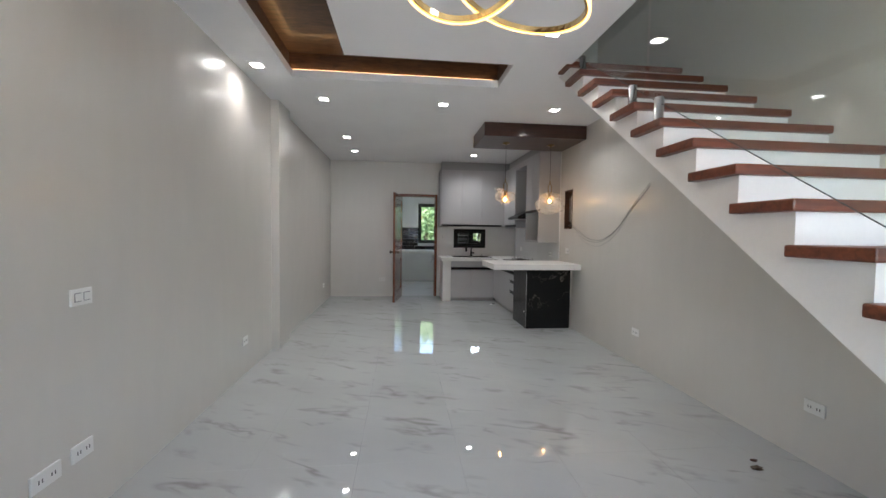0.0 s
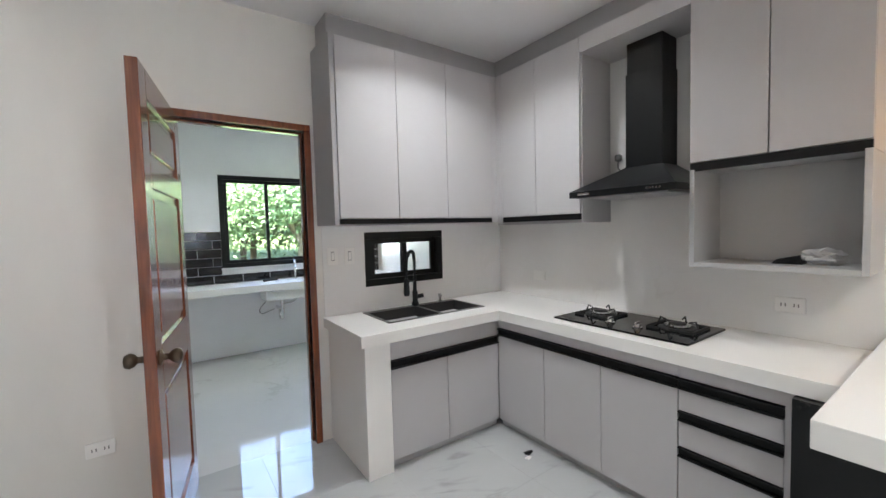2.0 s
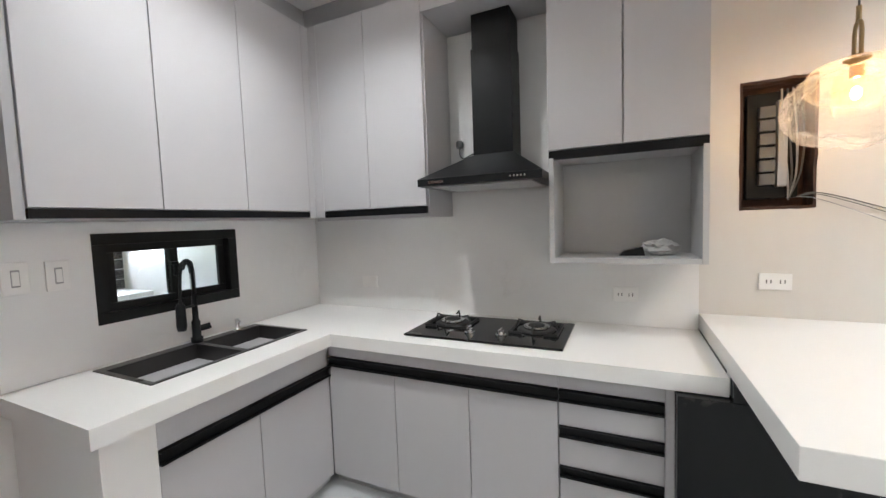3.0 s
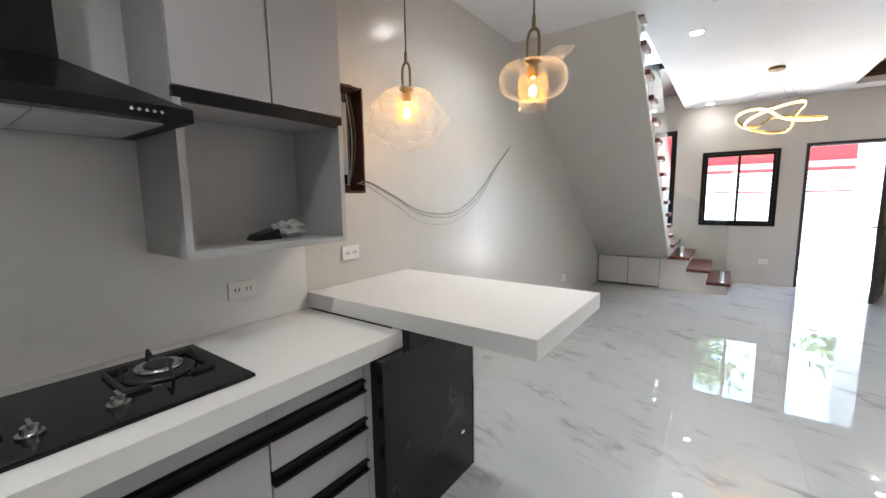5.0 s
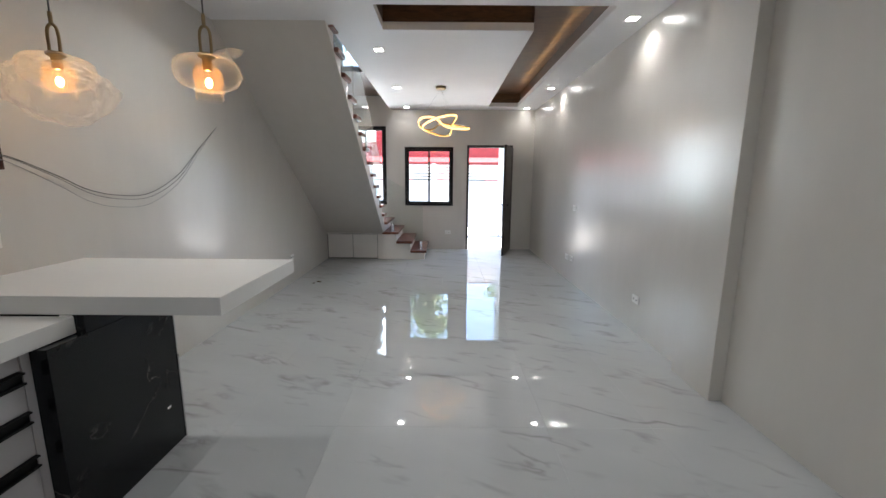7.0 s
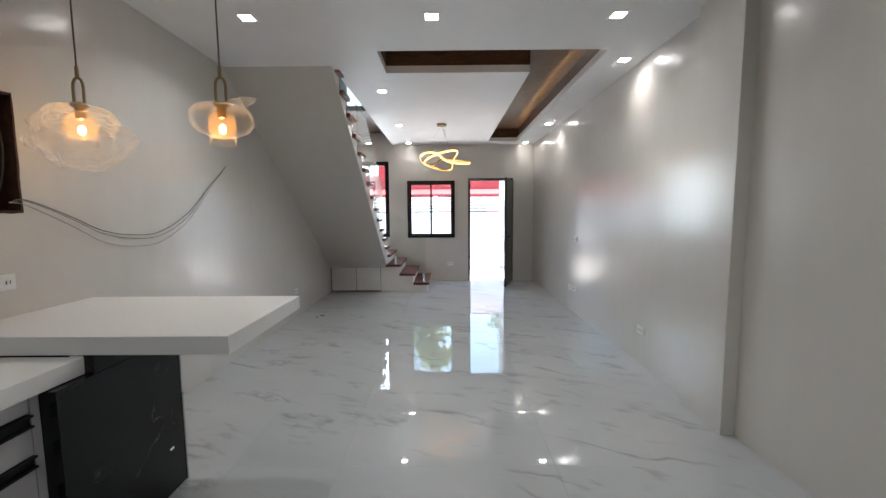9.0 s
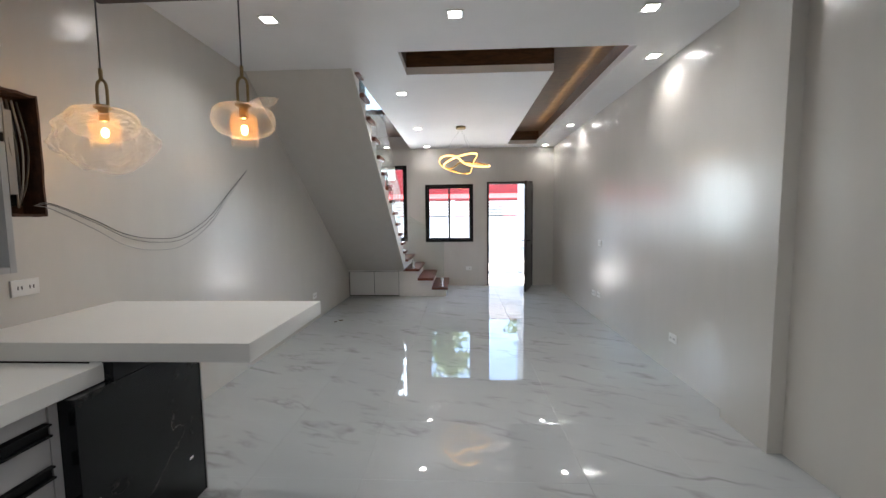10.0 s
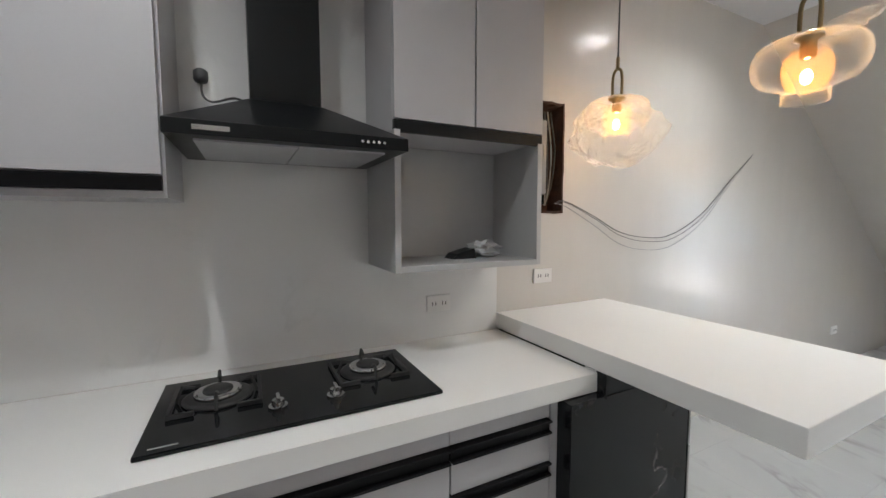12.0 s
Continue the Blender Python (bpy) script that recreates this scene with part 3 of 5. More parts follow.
def rail_pane(y0, y1, lift, tall, top=None):
    line = lambda y: 8 * RISE + (RISE / RUN) * (y - nose(8))
    a = [(y0, line(y0) + lift), (y1, line(y1) + lift), (y1, min(line(y1) + tall, top or 99)), (y0, min(line(y0) + tall, top or 99))]
    if top and line(y1) + tall > top:
        ym = nose(8) + (top - tall - 8 * RISE) * RUN / RISE
        a = [a[0], a[1], (y1, top), (ym, top), a[3]]
    ob = part("glass_pane", prism(a, "x", GX - 0.005, GX + 0.005), RAILGLASS, rail, "clear tempered glass pane")
    ob.visible_shadow = False
    part("glass_edge", tube([(GX, y0, line(y0) + lift), (GX, y1, line(y1) + lift)], 0.0022, 6), SLOT, rail, "dark polished glass edge")


rail_pane(-5.905, -4.78, 0.03, 0.93)
rail_pane(-7.86, -5.945, 0.03, 0.93)
low_pane = part("glass_pane", prism([(2.16, 0.26), (2.86, 0.73), (2.86, 1.48), (2.16, 1.08)], "y", YS1 - 0.045, YS1 - 0.035), RAILGLASS, rail, "clear tempered glass pane")
low_pane.visible_shadow = False


def spigot(x, y, z):
    bm = lathe([(0.045, z), (0.045, z + 0.006), (0.026, z + 0.007), (0.026, z + 0.15), (0.022, z + 0.158)], x, y, 20)
    part("spigot", bm, STEEL, rail, "brushed steel spigot", True)


for n, y in ((6, -7.58), (12, -6.045), (13, -5.775), (16, -5.05)):
    spigot(GX, y, n * RISE)
spigot(2.20, YS1 - 0.04, RISE), spigot(2.70, YS1 - 0.04, 3 * RISE)

# ---- kitchen ----
CT, CB = 0.851, 0.785                   # worktop top and underside
BF, RF = -0.600, 3.258                  # fronts of the back run and of the right run


def handle_strip(parent, axis, a0, a1, face, z0, z1):
    """The black channel that serves as a handle: a recessed back with two lips."""
    s = -0.014
    bm = bmesh.new()
    if axis == "x":
        add_box(bm, a0, a1, face + 0.001, face + 0.02, z0 + 0.004, z1 - 0.004)
        add_box(bm, a0, a1, face + s, face + 0.018, z0 - 0.001, z0 + 0.006), add_box(bm, a0, a1, face + s, face + 0.018, z1 - 0.006, z1 + 0.001)
    else:
        add_box(bm, face + 0.001, face + 0.02, a0, a1, z0 + 0.004, z1 - 0.004)
        add_box(bm, face + s, face + 0.018, a0, a1, z0 - 0.001, z0 + 0.006), add_box(bm, face + s, face + 0.018, a0, a1, z1 - 0.006, z1 + 0.001)
    part("handle_channel", bm, CHANNEL, parent, "black aluminium handle channel")


def front_x(parent, name, x0, x1, face, z0, z1):
    return part(name, box(x0, x1, face, face + 0.018, z0, z1, 0.0015), CABINET, parent)


def front_y(parent, name, y0, y1, face, z0, z1):
    return part(name, box(face, face + 0.018, y0, y1, z0, z1, 0.0015), CABINET, parent)


sink_unit = thing("sink_base_cabinet", (2.82, -0.3, 0), "matt grey base cabinet under the sink, two doors", "cabinet")
part("body", box(2.408, RF + 0.02, BF + 0.02, -0.012, 0.07, CB - 0.003), CABINET, sink_unit)
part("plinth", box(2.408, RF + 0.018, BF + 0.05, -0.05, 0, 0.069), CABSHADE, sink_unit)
front_x(sink_unit, "top_panel", 2.408, RF + 0.002, BF + 0.006, 0.668, CB - 0.003)
for a, b in ((2.408, 2.812), (2.816, RF - 0.004)):
    front_x(sink_unit, "cabinet_door", a, b, BF, 0.065, 0.612)
handle_strip(sink_unit, "x", 2.408, RF - 0.004, BF, 0.616, 0.664)
support = thing("counter_pier", (2.325, -0.3, 0), "cream painted solid pier carrying the worktop", "pier")
part("pier_body", box(2.245, 2.405, BF - 0.003, -0.003, 0, CB - 0.002, 0.003), QUARTZ, support)

base_right = thing("base_cabinet", (3.55, -1.2, 0), "matt grey base cabinet under the hob, three doors", "cabinet")
part("body", box(RF + 0.02, W - 0.02, -1.795, BF + 0.018, 0.07, CB - 0.003), CABINET, base_right)
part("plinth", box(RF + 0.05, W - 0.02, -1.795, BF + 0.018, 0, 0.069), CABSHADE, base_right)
part("top_panel", box(RF + 0.006, RF + 0.0195, -1.795, BF, 0.722, CB - 0.003), CABINET, base_right)
for a, b in ((-1.008, BF - 0.002), (-1.400, -1.012), (-1.793, -1.404)):
    front_y(base_right, "cabinet_door", a, b, RF, 0.065, 0.668)
handle_strip(base_right, "y", -1.793, BF - 0.002, RF, 0.672, 0.716)

drawers = thing("drawer_cabinet", (3.55, -2.02, 0), "matt grey three-drawer cabinet with black handle channels", "drawers")
part("body", box(RF + 0.02, W - 0.02, -2.208, -1.797, 0.07, CB - 0.003), CABINET, drawers)
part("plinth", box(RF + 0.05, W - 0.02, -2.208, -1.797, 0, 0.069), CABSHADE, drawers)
part("top_panel", box(RF + 0.006, RF + 0.0195, -2.206, -1.797, 0.722, CB - 0.003), CABINET, drawers)
for z0, z1, s0 in ((0.570, 0.668, 0.672), (0.400, 0.520, 0.524), (0.065, 0.350, 0.354)):
    front_y(drawers, "drawer_front", -2.176, -1.799, RF, z0, z1)
    handle_strip(drawers, "y", -2.176, -1.799, RF, s0, s0 + 0.043)
part("side_panel", box(RF - 0.002, RF + 0.0195, -2.208, -2.178, 0.0, CB - 0.003), CABINET, drawers)

# worktop with a cut-out for the sink
SX0, SX1, SY0, SY1 = 2.474, 3.258, -0.462, -0.056
top = bmesh.new()
FX, FY = 3.232, -0.640
add_box(top, 2.212, SX0 + 0.012, FY, -0.012, CB, CT), add_box(top, SX0 + 0.012, SX1 - 0.012, FY, SY0 + 0.012, CB, CT)
add_box(top, SX0 + 0.012, SX1 - 0.012, SY1 - 0.012, -0.012, CB, CT), add_box(top, SX1 - 0.012, W - 0.012, FY, -0.012, CB, CT)
bmesh.ops.remove_doubles(top, verts=top.verts, dist=1e-4)
worktop = thing("worktop", (3.2, -0.6, CT), "cream-white quartz worktop running round the corner", "worktop")
part("sink_slab", top, QUARTZ, worktop)
part("hob_slab", box(FX, W - 0.012, -2.366, FY - 0.0004, CB, CT), QUARTZ, worktop)

bar = thing("breakfast_bar", (3.3, -2.75, 0), "thick white bar top on a black marble block", "counter")
part("bar_top", box(2.657, W - 0.003, -3.122, -2.368, 0.857, 0.932, 0.003), QUARTZ, bar)
part("marble_base", box(3.195, W - 0.03, -2.850, -2.210, 0.0, CB - 0.004, 0.002), BLACKSTONE, bar, "black marble cladding with pale veins")
part("base_top", box(3.197, W - 0.03, -2.848, -2.37, CB - 0.003, 0.856), BLACKSTONE, bar)
bracket = box(3.240, 3.262, -2.392, -2.3685, 0.790, 0.8555)
add_box(bracket, 3.2625, 3.290, -2.392, -2.3685, 0.838, 0.8555)
part("bracket", bracket, PLASTIC, bar, "small white corner bracket")
part("edge_trim", tube([(3.193, -2.852, 0), (3.193, -2.852, CB)], 0.004, 6), STEEL, bar)
part("skirting", box(3.837, W - 0.003, -2.845, -2.4, 0.0, 0.855), WALL, bar)
part("sticker", box(3.1935, 3.1948, -2.765, -2.740, 0.222, 0.234), PLASTIC, bar, "small torn white sticker")

# splashback slabs on both walls
wall("splashback_sink", "x", -0.001, -0.009, (2.225, W - 0.011), CT + 0.001, 1.466, [KWIN], SPLASH, "pale glossy tiled splashback behind the sink")
tagged(part("splashback_hob", box(W - 0.0105, W - 0.001, -2.366, -0.0105, CT + 0.001, 2.598), SPLASH), "pale glossy tiled splashback behind the hob", kind="structure")


def upper_door_x(parent, x0, x1, face):
    part("cabinet_door", box(x0, x1, face, face + 0.018, 1.508, 2.594, 0.0015), CABINET, parent)


TOPZ, BULK = 2.495, 2.62
UF, UR = -0.334, 3.524
upper_back = thing("wall_cabinet_over_sink", (2.85, -0.17, 1.46), "matt grey wall cabinet with three doors", "cabinet")
part("body", box(2.228, UR + 0.02, UF + 0.02, -0.012, 1.468, 2.498), CABINET, upper_back)
for a, b in ((2.238, 2.642), (2.646, 3.042), (3.046, 3.468)):
    upper_door_x(upper_back, a, b, UF)
part("filler", box(3.470, UR, UF, UF + 0.018, 1.47, 2.594), CABINET, upper_back)
part("handle_channel", box(2.238, 3.468, UF + 0.002, UF + 0.019, 1.472, 1.504), CHANNEL, upper_back, "black aluminium handle channel")
upper_corner = thing("wall_cabinet_corner", (3.7, -0.75, 1.46), "matt grey wall cabinet beside the hood, two doors", "cabinet")
part("body", box(UR + 0.02, W - 0.012, -1.098, UF + 0.018, 1.447, 2.498), CABINET, upper_corner)
for a, b in ((-0.728, -0.395), (-1.090, -0.732)):
    part("cabinet_door", box(UR, UR + 0.018, a, b, 1.508, 2.594, 0.0015), CABINET, upper_corner)
part("filler", box(UR, UR + 0.018, -0.393, UF, 1.47, 2.594), CABINET, upper_corner)
part("handle_channel", box(UR + 0.002, UR + 0.019, -1.090, -0.395, 1.466, 1.504), CHANNEL, upper_corner, "black aluminium handle channel")
upper_box = thing("wall_cabinet_with_niche", (3.7, -2.04, 1.2), "matt grey wall cabinet with an open niche below", "cabinet")
U0, U1 = -2.352, -1.728
part("body", box(UR + 0.02, W - 0.012, U0, U1, 1.69, 2.498), CABINET, upper_box)
for a, b in ((U0, -2.043), (-2.039, U1)):
    part("cabinet_door", box(UR, UR + 0.018, a + 0.001, b - 0.001, 1.724, 2.594, 0.0015), CABINET, upper_box)
part("handle_channel", box(UR + 0.002, UR + 0.019, U0 + 0.001, U1 - 0.001, 1.680, 1.720), CHANNEL, upper_box, "black aluminium handle channel")
for a, b in ((U0, U0 + 0.022), (U1 - 0.022, U1)):
    part("side_panel", box(UR, W - 0.012, a, b, 1.206, 1.688, 0.0015), CABIN, upper_box)
part("niche_floor", box(UR, W - 0.012, U0 + 0.0225, U1 - 0.0225, 1.206, 1.228), CABIN, upper_box)
part("niche_back", box(W - 0.03, W - 0.013, U0 + 0.0225, U1 - 0.0225, 1.229, 1.688), CABIN, upper_box)
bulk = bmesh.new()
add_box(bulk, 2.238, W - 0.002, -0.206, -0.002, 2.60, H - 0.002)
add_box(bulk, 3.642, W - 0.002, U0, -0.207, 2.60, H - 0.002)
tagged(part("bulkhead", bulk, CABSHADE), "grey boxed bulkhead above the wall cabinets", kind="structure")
val = bmesh.new()
add_box(val, 2.238, UR + 0.02, UF + 0.02, -0.012, 2.499, 2.599), add_box(val, UR + 0.021, W - 0.012, U0, UF + 0.019, 2.499, 2.599)
add_box(val, UR + 0.002, UR + 0.0205, U1 + 0.002, -1.094, 2.499, 2.599)
tagged(part("cornice_panel", val, CABINET), "grey laminate filler between cabinets and bulkhead", "panel")
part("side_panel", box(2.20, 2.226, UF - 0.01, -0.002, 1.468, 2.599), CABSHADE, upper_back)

# items left in the niche: a folded appliance manual in film and a black bracket
niche = thing("packing_remnant", (3.72, -2.15, 1.229), "crumpled clear film and dark packing in the niche", "packaging")
crum = bmesh.new()
bmesh.ops.create_icosphere(crum, subdivisions=3, radius=1.0)
for v in crum.verts:
    f = 0.75 + 0.5 * noise.noise(v.co * 2.3)
    v.co = Vector((3.70 + v.co.x * 0.06 * f, -2.19 + v.co.y * 0.10 * f, 1.262 + max(-0.033, v.co.z * 0.045 * f)))
part("film", crum, CABIN, niche)
part("bracket", prism([(-2.13, 1.2285), (-2.02, 1.2285), (-2.04, 1.25), (-2.12, 1.27)], "x", 3.66, 3.74), BLACKMETAL, niche)

# cooker hood
hood = thing("cooker_hood", (3.6, -1.41, 1.59), "black pyramid cooker hood with a square chimney", "hood")
HX, HY0, HY1 = 3.387, -1.724, -1.114
part("lip", box(HX, W - 0.012, HY0, HY1, 1.592, 1.628, 0.002), BLACKMETAL, hood)
pyr = bmesh.new()
lo = [pyr.verts.new(p) for p in ((HX + 0.002, HY0 + 0.002, 1.6285), (HX + 0.002, HY1 - 0.002, 1.6285), (W - 0.013, HY1 - 0.002, 1.6285), (W - 0.013, HY0 + 0.002, 1.6285))]
hi = [pyr.verts.new(p) for p in ((3.675, -1.526, 1.768), (3.675, -1.305, 1.768), (W - 0.013, -1.305, 1.768), (W - 0.013, -1.526, 1.768))]
pyr.faces.new(lo), pyr.faces.new(hi)
for i in range(4):
    pyr.faces.new((lo[i], lo[(i + 1) % 4], hi[(i + 1) % 4], hi[i]))
part("canopy", pyr, BLACKMETAL, hood)
part("chimney", box(3.677, W - 0.014, -1.524, -1.307, 1.768, 2.32, 0.002), BLACKMETAL, hood)
part("upper_chimney", box(3.683, W - 0.016, -1.518, -1.313, 2.32, 2.499), BLACKMETAL, hood)
for a, b in ((-1.667, -1.421), (-1.417, -1.172)):
    part("filter", box(HX + 0.05, W - 0.07, a, b, 1.586, 1.5915), FILTER, hood, "grey metal grease filter")
for k in range(5):
    bt = lathe([(0.0045, 0), (0.0045, 0.003), (0.003, 0.004)], 0, 0, 10)
    bmesh.ops.transform(bt, matrix=Matrix.Translation((HX, -1.585 - 0.016 * k, 1.61)) @ Euler((0, radians(-90), 0)).to_matrix().to_4x4(), verts=bt.verts)
    part("button", bt, CHROME, hood)
part("badge", box(HX - 0.0015, HX, -1.255, -1.175, 1.604, 1.616), STEEL, hood)
plug = thing("power_plug", (W - 0.03, -1.165, 1.86), "black power plug and cable of the hood", "plug")
part("plug_body", lathe([(0.018, 1.845), (0.022, 1.855), (0.022, 1.88), (0.012, 1.888)], W - 0.03, -1.165, 14), CABLE, plug, smooth=True)
part("cable", tube(curve([(W - 0.03, -1.165, 1.85), (W - 0.04, -1.17, 1.80), (W - 0.05, -1.20, 1.78), (W - 0.05, -1.26, 1.80), (W - 0.04, -1.31, 1.79)]), 0.004, 6), CABLE, plug)

# hob
hob = thing("gas_hob", (3.55, -1.41, CT), "black glass two-burner gas hob", "hob")
part("glass_top", box(3.328, 3.765, -1.808, -1.034, CT + 0.001, CT + 0.012, 0.003), HOBGLASS, hob)
for yc in (-1.645, -1.190):
    xc = 3.592
    ring = lathe([(0.092, CT + 0.012), (0.094, CT + 0.017), (0.082, CT + 0.022), (0.060, CT + 0.02)], xc, yc, 28)
    part("burner_base", ring, IRON, hob, smooth=True)
    crown = lathe([(0.056, CT + 0.020), (0.063, CT + 0.024), (0.063, CT + 0.034), (0.056, CT + 0.037), (0.048, CT + 0.036)], xc, yc, 28)
    part("burner_ring", crown, STEEL, hob, "bright steel flame ring", True)
    cap = lathe([(0.038, CT + 0.034), (0.040, CT + 0.038), (0.034, CT + 0.042), (0.006, CT + 0.043)], xc, yc, 28)
    part("burner_cap", cap, IRON, hob, smooth=True)
    gr = bmesh.new()
    for sy in (-1, 1):
        yb = yc + sy * 0.112
        add_box(gr, xc - 0.105, xc + 0.105, yb - 0.005, yb + 0.005, CT + 0.012, CT + 0.026, 0.002)
        for sx in (-1, 1):
            xb = xc + sx * 0.10
            add_box(gr, xb - 0.005, xb + 0.005, min(yb, yb - sy * 0.06), max(yb, yb - sy * 0.06), CT + 0.0125, CT + 0.0255, 0.002)
    for dx, dy in ((1, 0), (-1, 0), (0, 1), (0, -1)):
        add_tube(gr, [(xc + dx * 0.105, yc + dy * 0.105, CT + 0.016), (xc + dx * 0.088, yc + dy * 0.088, CT + 0.060), (xc + dx * 0.058, yc + dy * 0.058, CT + 0.050)], 0.005, 6)
    part("pan_support", gr, IRON, hob)
for yc in (-1.345, -1.505):
    kb = lathe([(0.026, CT + 0.012), (0.026, CT + 0.018), (0.018, CT + 0.02), (0.016, CT + 0.034), (0.012, CT + 0.036)], 3.443, yc, 20)
    add_box(kb, 3.423, 3.463, yc - 0.005, yc + 0.005, CT + 0.03, CT + 0.046, 0.002)
    part("knob", kb, STEEL, hob, smooth=False)
part("marking", box(3.35, 3.356, -1.12, -1.06, CT + 0.0121, CT + 0.0125), CABLEGREY, hob)

# sink
sink = thing("double_sink", (2.87, -0.26, 0.66), "black double-bowl kitchen sink set into the worktop", "sink")
rimb = bmesh.new()
DIV = 2.885
for a in ((SX0, SX1, SY0, SY0 + 0.02), (SX0, SX1, SY1 - 0.055, SY1), (SX0, SX0 + 0.02, SY0 + 0.02, SY1 - 0.055), (SX1 - 0.02, SX1, SY0 + 0.02, SY1 - 0.055), (DIV - 0.014, DIV + 0.014, SY0 + 0.02, SY1 - 0.055)):
    add_box(rimb, *a, CT - 0.004, CT + 0.004)
part("rim", rimb, SINKBLACK, sink)
for a, b in ((SX0 + 0.02, DIV - 0.014), (DIV + 0.014, SX1 - 0.02)):
    bowl = bmesh.new()
    y0, y1, z0 = SY0 + 0.02, SY1 - 0.055, CT - 0.19
    for q in ((a, b, y0, y1, z0 - 0.003, z0), (a - 0.004, a, y0, y1, z0, CT - 0.004), (b, b + 0.004, y0, y1, z0, CT - 0.004), (a, b, y0 - 0.004, y0, z0, CT - 0.004), (a, b, y1, y1 + 0.004, z0, CT - 0.004)):
        add_box(bowl, *q)
    bw = part("bowl", bowl, SINKBLACK, sink)
    part("drain", lathe([(0.04, z0 + 0.001), (0.04, z0 + 0.004), (0.03, z0 + 0.002)], (a + b) / 2, (y0 + y1) / 2, 20), STEEL, bw)
tap = thing("kitchen_tap", (2.893, -0.085, CT), "matt black spring-neck kitchen tap", "tap")
part("tap_body", lathe([(0.027, CT + 0.0045), (0.027, CT + 0.03), (0.02, CT + 0.035), (0.02, CT + 0.11), (0.014, CT + 0.12), (0.012, CT + 0.25)], 2.893, -0.085, 18), BLACKMETAL, tap, smooth=True)
arch = [(2.893 - 0.12 * f, -0.085 - 0.085 * f, CT + h) for f, h in ((0, 0.25), (0.01, 0.36), (0.14, 0.405), (0.40, 0.418), (0.68, 0.40), (0.86, 0.35), (1.0, 0.22))]
neck = curve(arch, 10)
part("hose", tube(neck, 0.007, 8), BLACKMETAL, tap, smooth=True)
spring = []
for i in range(len(neck) * 7):
    f = min(i / 7, len(neck) - 1.001)
    k, u = int(f), f - int(f)
    p = neck[k].lerp(neck[k + 1], u)
    d = (neck[k + 1] - neck[k]).normalized()
    s = d.cross(Vector((0.9, 0.4, 0.1))).normalized()
    spring.append(p + 0.0125 * (math.cos(i * 1.25) * s + math.sin(i * 1.25) * d.cross(s)))
part("spring", tube(spring[:int(len(spring) * 0.72)], 0.0022, 5), BLACKMETAL, tap)
part("spray_head", lathe([(0.012, CT + 0.23), (0.02, CT + 0.215), (0.022, CT + 0.12), (0.018, CT + 0.10)], 2.773, -0.17, 16), BLACKMETAL, tap, smooth=True)
part("holder", tube([(2.893, -0.085, CT + 0.19), (2.81, -0.142, CT + 0.20), (2.788, -0.16, CT + 0.20)], 0.006, 8), BLACKMETAL, tap)
part("lever", tube([(2.905, -0.085, CT + 0.07), (2.945, -0.10, CT + 0.075), (2.955, -0.105, CT + 0.078)], 0.016, 10), BLACKMETAL, tap)
soap = thing("soap_dispenser", (3.12, -0.085, CT), "small steel soap dispenser beside the tap", "dispenser")
part("pump", lathe([(0.02, CT + 0.0045), (0.02, CT + 0.012), (0.011, CT + 0.016), (0.011, CT + 0.055), (0.015, CT + 0.06), (0.012, CT + 0.07)], 3.12, -0.085, 14), STEEL, soap, smooth=True)
part("spout", tube([(3.12, -0.085, CT + 0.063), (3.11, -0.125, CT + 0.06), (3.109, -0.128, CT + 0.05)], 0.005, 6), STEEL, soap)

# ---- fixtures ----
DOWN = [(0.585, -3.755), (1.89, -3.755), (3.182, -3.745), (0.595, -2.02), (0.59, -0.975), (2.757, -0.955),
        (0.178, -4.57), (0.185, -7.13), (0.215, -8.77), (2.505, -5.43), (2.515, -7.15), (2.51, -8.72)]
LIVING_POWER, FRONT_POWER, WORK_POWER, AISLE_POWER, REAR_POWER = 0.38, 0.10, 0.76, 0.31, 0.5


def downlight(x, y, z):
    lamp = thing("downlight", (x, y, z), "square white recessed downlight, lit", "downlight", "recessed ceiling lights")
    rim = bmesh.new()
    a, b = 0.058, 0.043
    for q in ((-a, a, -a, -b), (-a, a, b, a), (-a, -b, -b, b), (b, a, -b, b)):
        add_box(rim, x + q[0], x + q[1], y + q[2], y + q[3], z - 0.006, z - 0.0005)
    part("rim", rim, PLASTIC, lamp)
    part("lens", box(x - b, x + b, y - b, y + b, z - 0.004, z - 0.001), SPOTGLOW, lamp, "glowing square lens")
    return lamp


first = downlight(*DOWN[0], H)
for x, y in DOWN[1:]:
    copy_thing(first, pose(x, y, H))
copy_thing(first, pose(1.95, 1.35, 2.66))
for x, y in DOWN + [(1.95, 1.35)]:
    z = H if y < 0.5 else 2.66
    area("downlight_lamp", (x, y, z - 0.008), (x, y, 0), 0.08, 0.08, REAR_POWER if y > 0.5 else FRONT_POWER if y < -8.5 else LIVING_POWER if y < -3.9 else WORK_POWER if x > 1.0 else AISLE_POWER, (0.99, 0.985, 0.97) if y < -3.9 else (0.95, 0.985, 1.0), 130)

canopy = thing("pendant_canopy", (3.175, -2.77, H), "dark brown wooden box canopy on the ceiling", "canopy")
part("canopy_box", box(2.49, W - 0.003, -3.165, -2.38, 2.60, H - 0.001, 0.003), CANOPYWOOD, canopy)


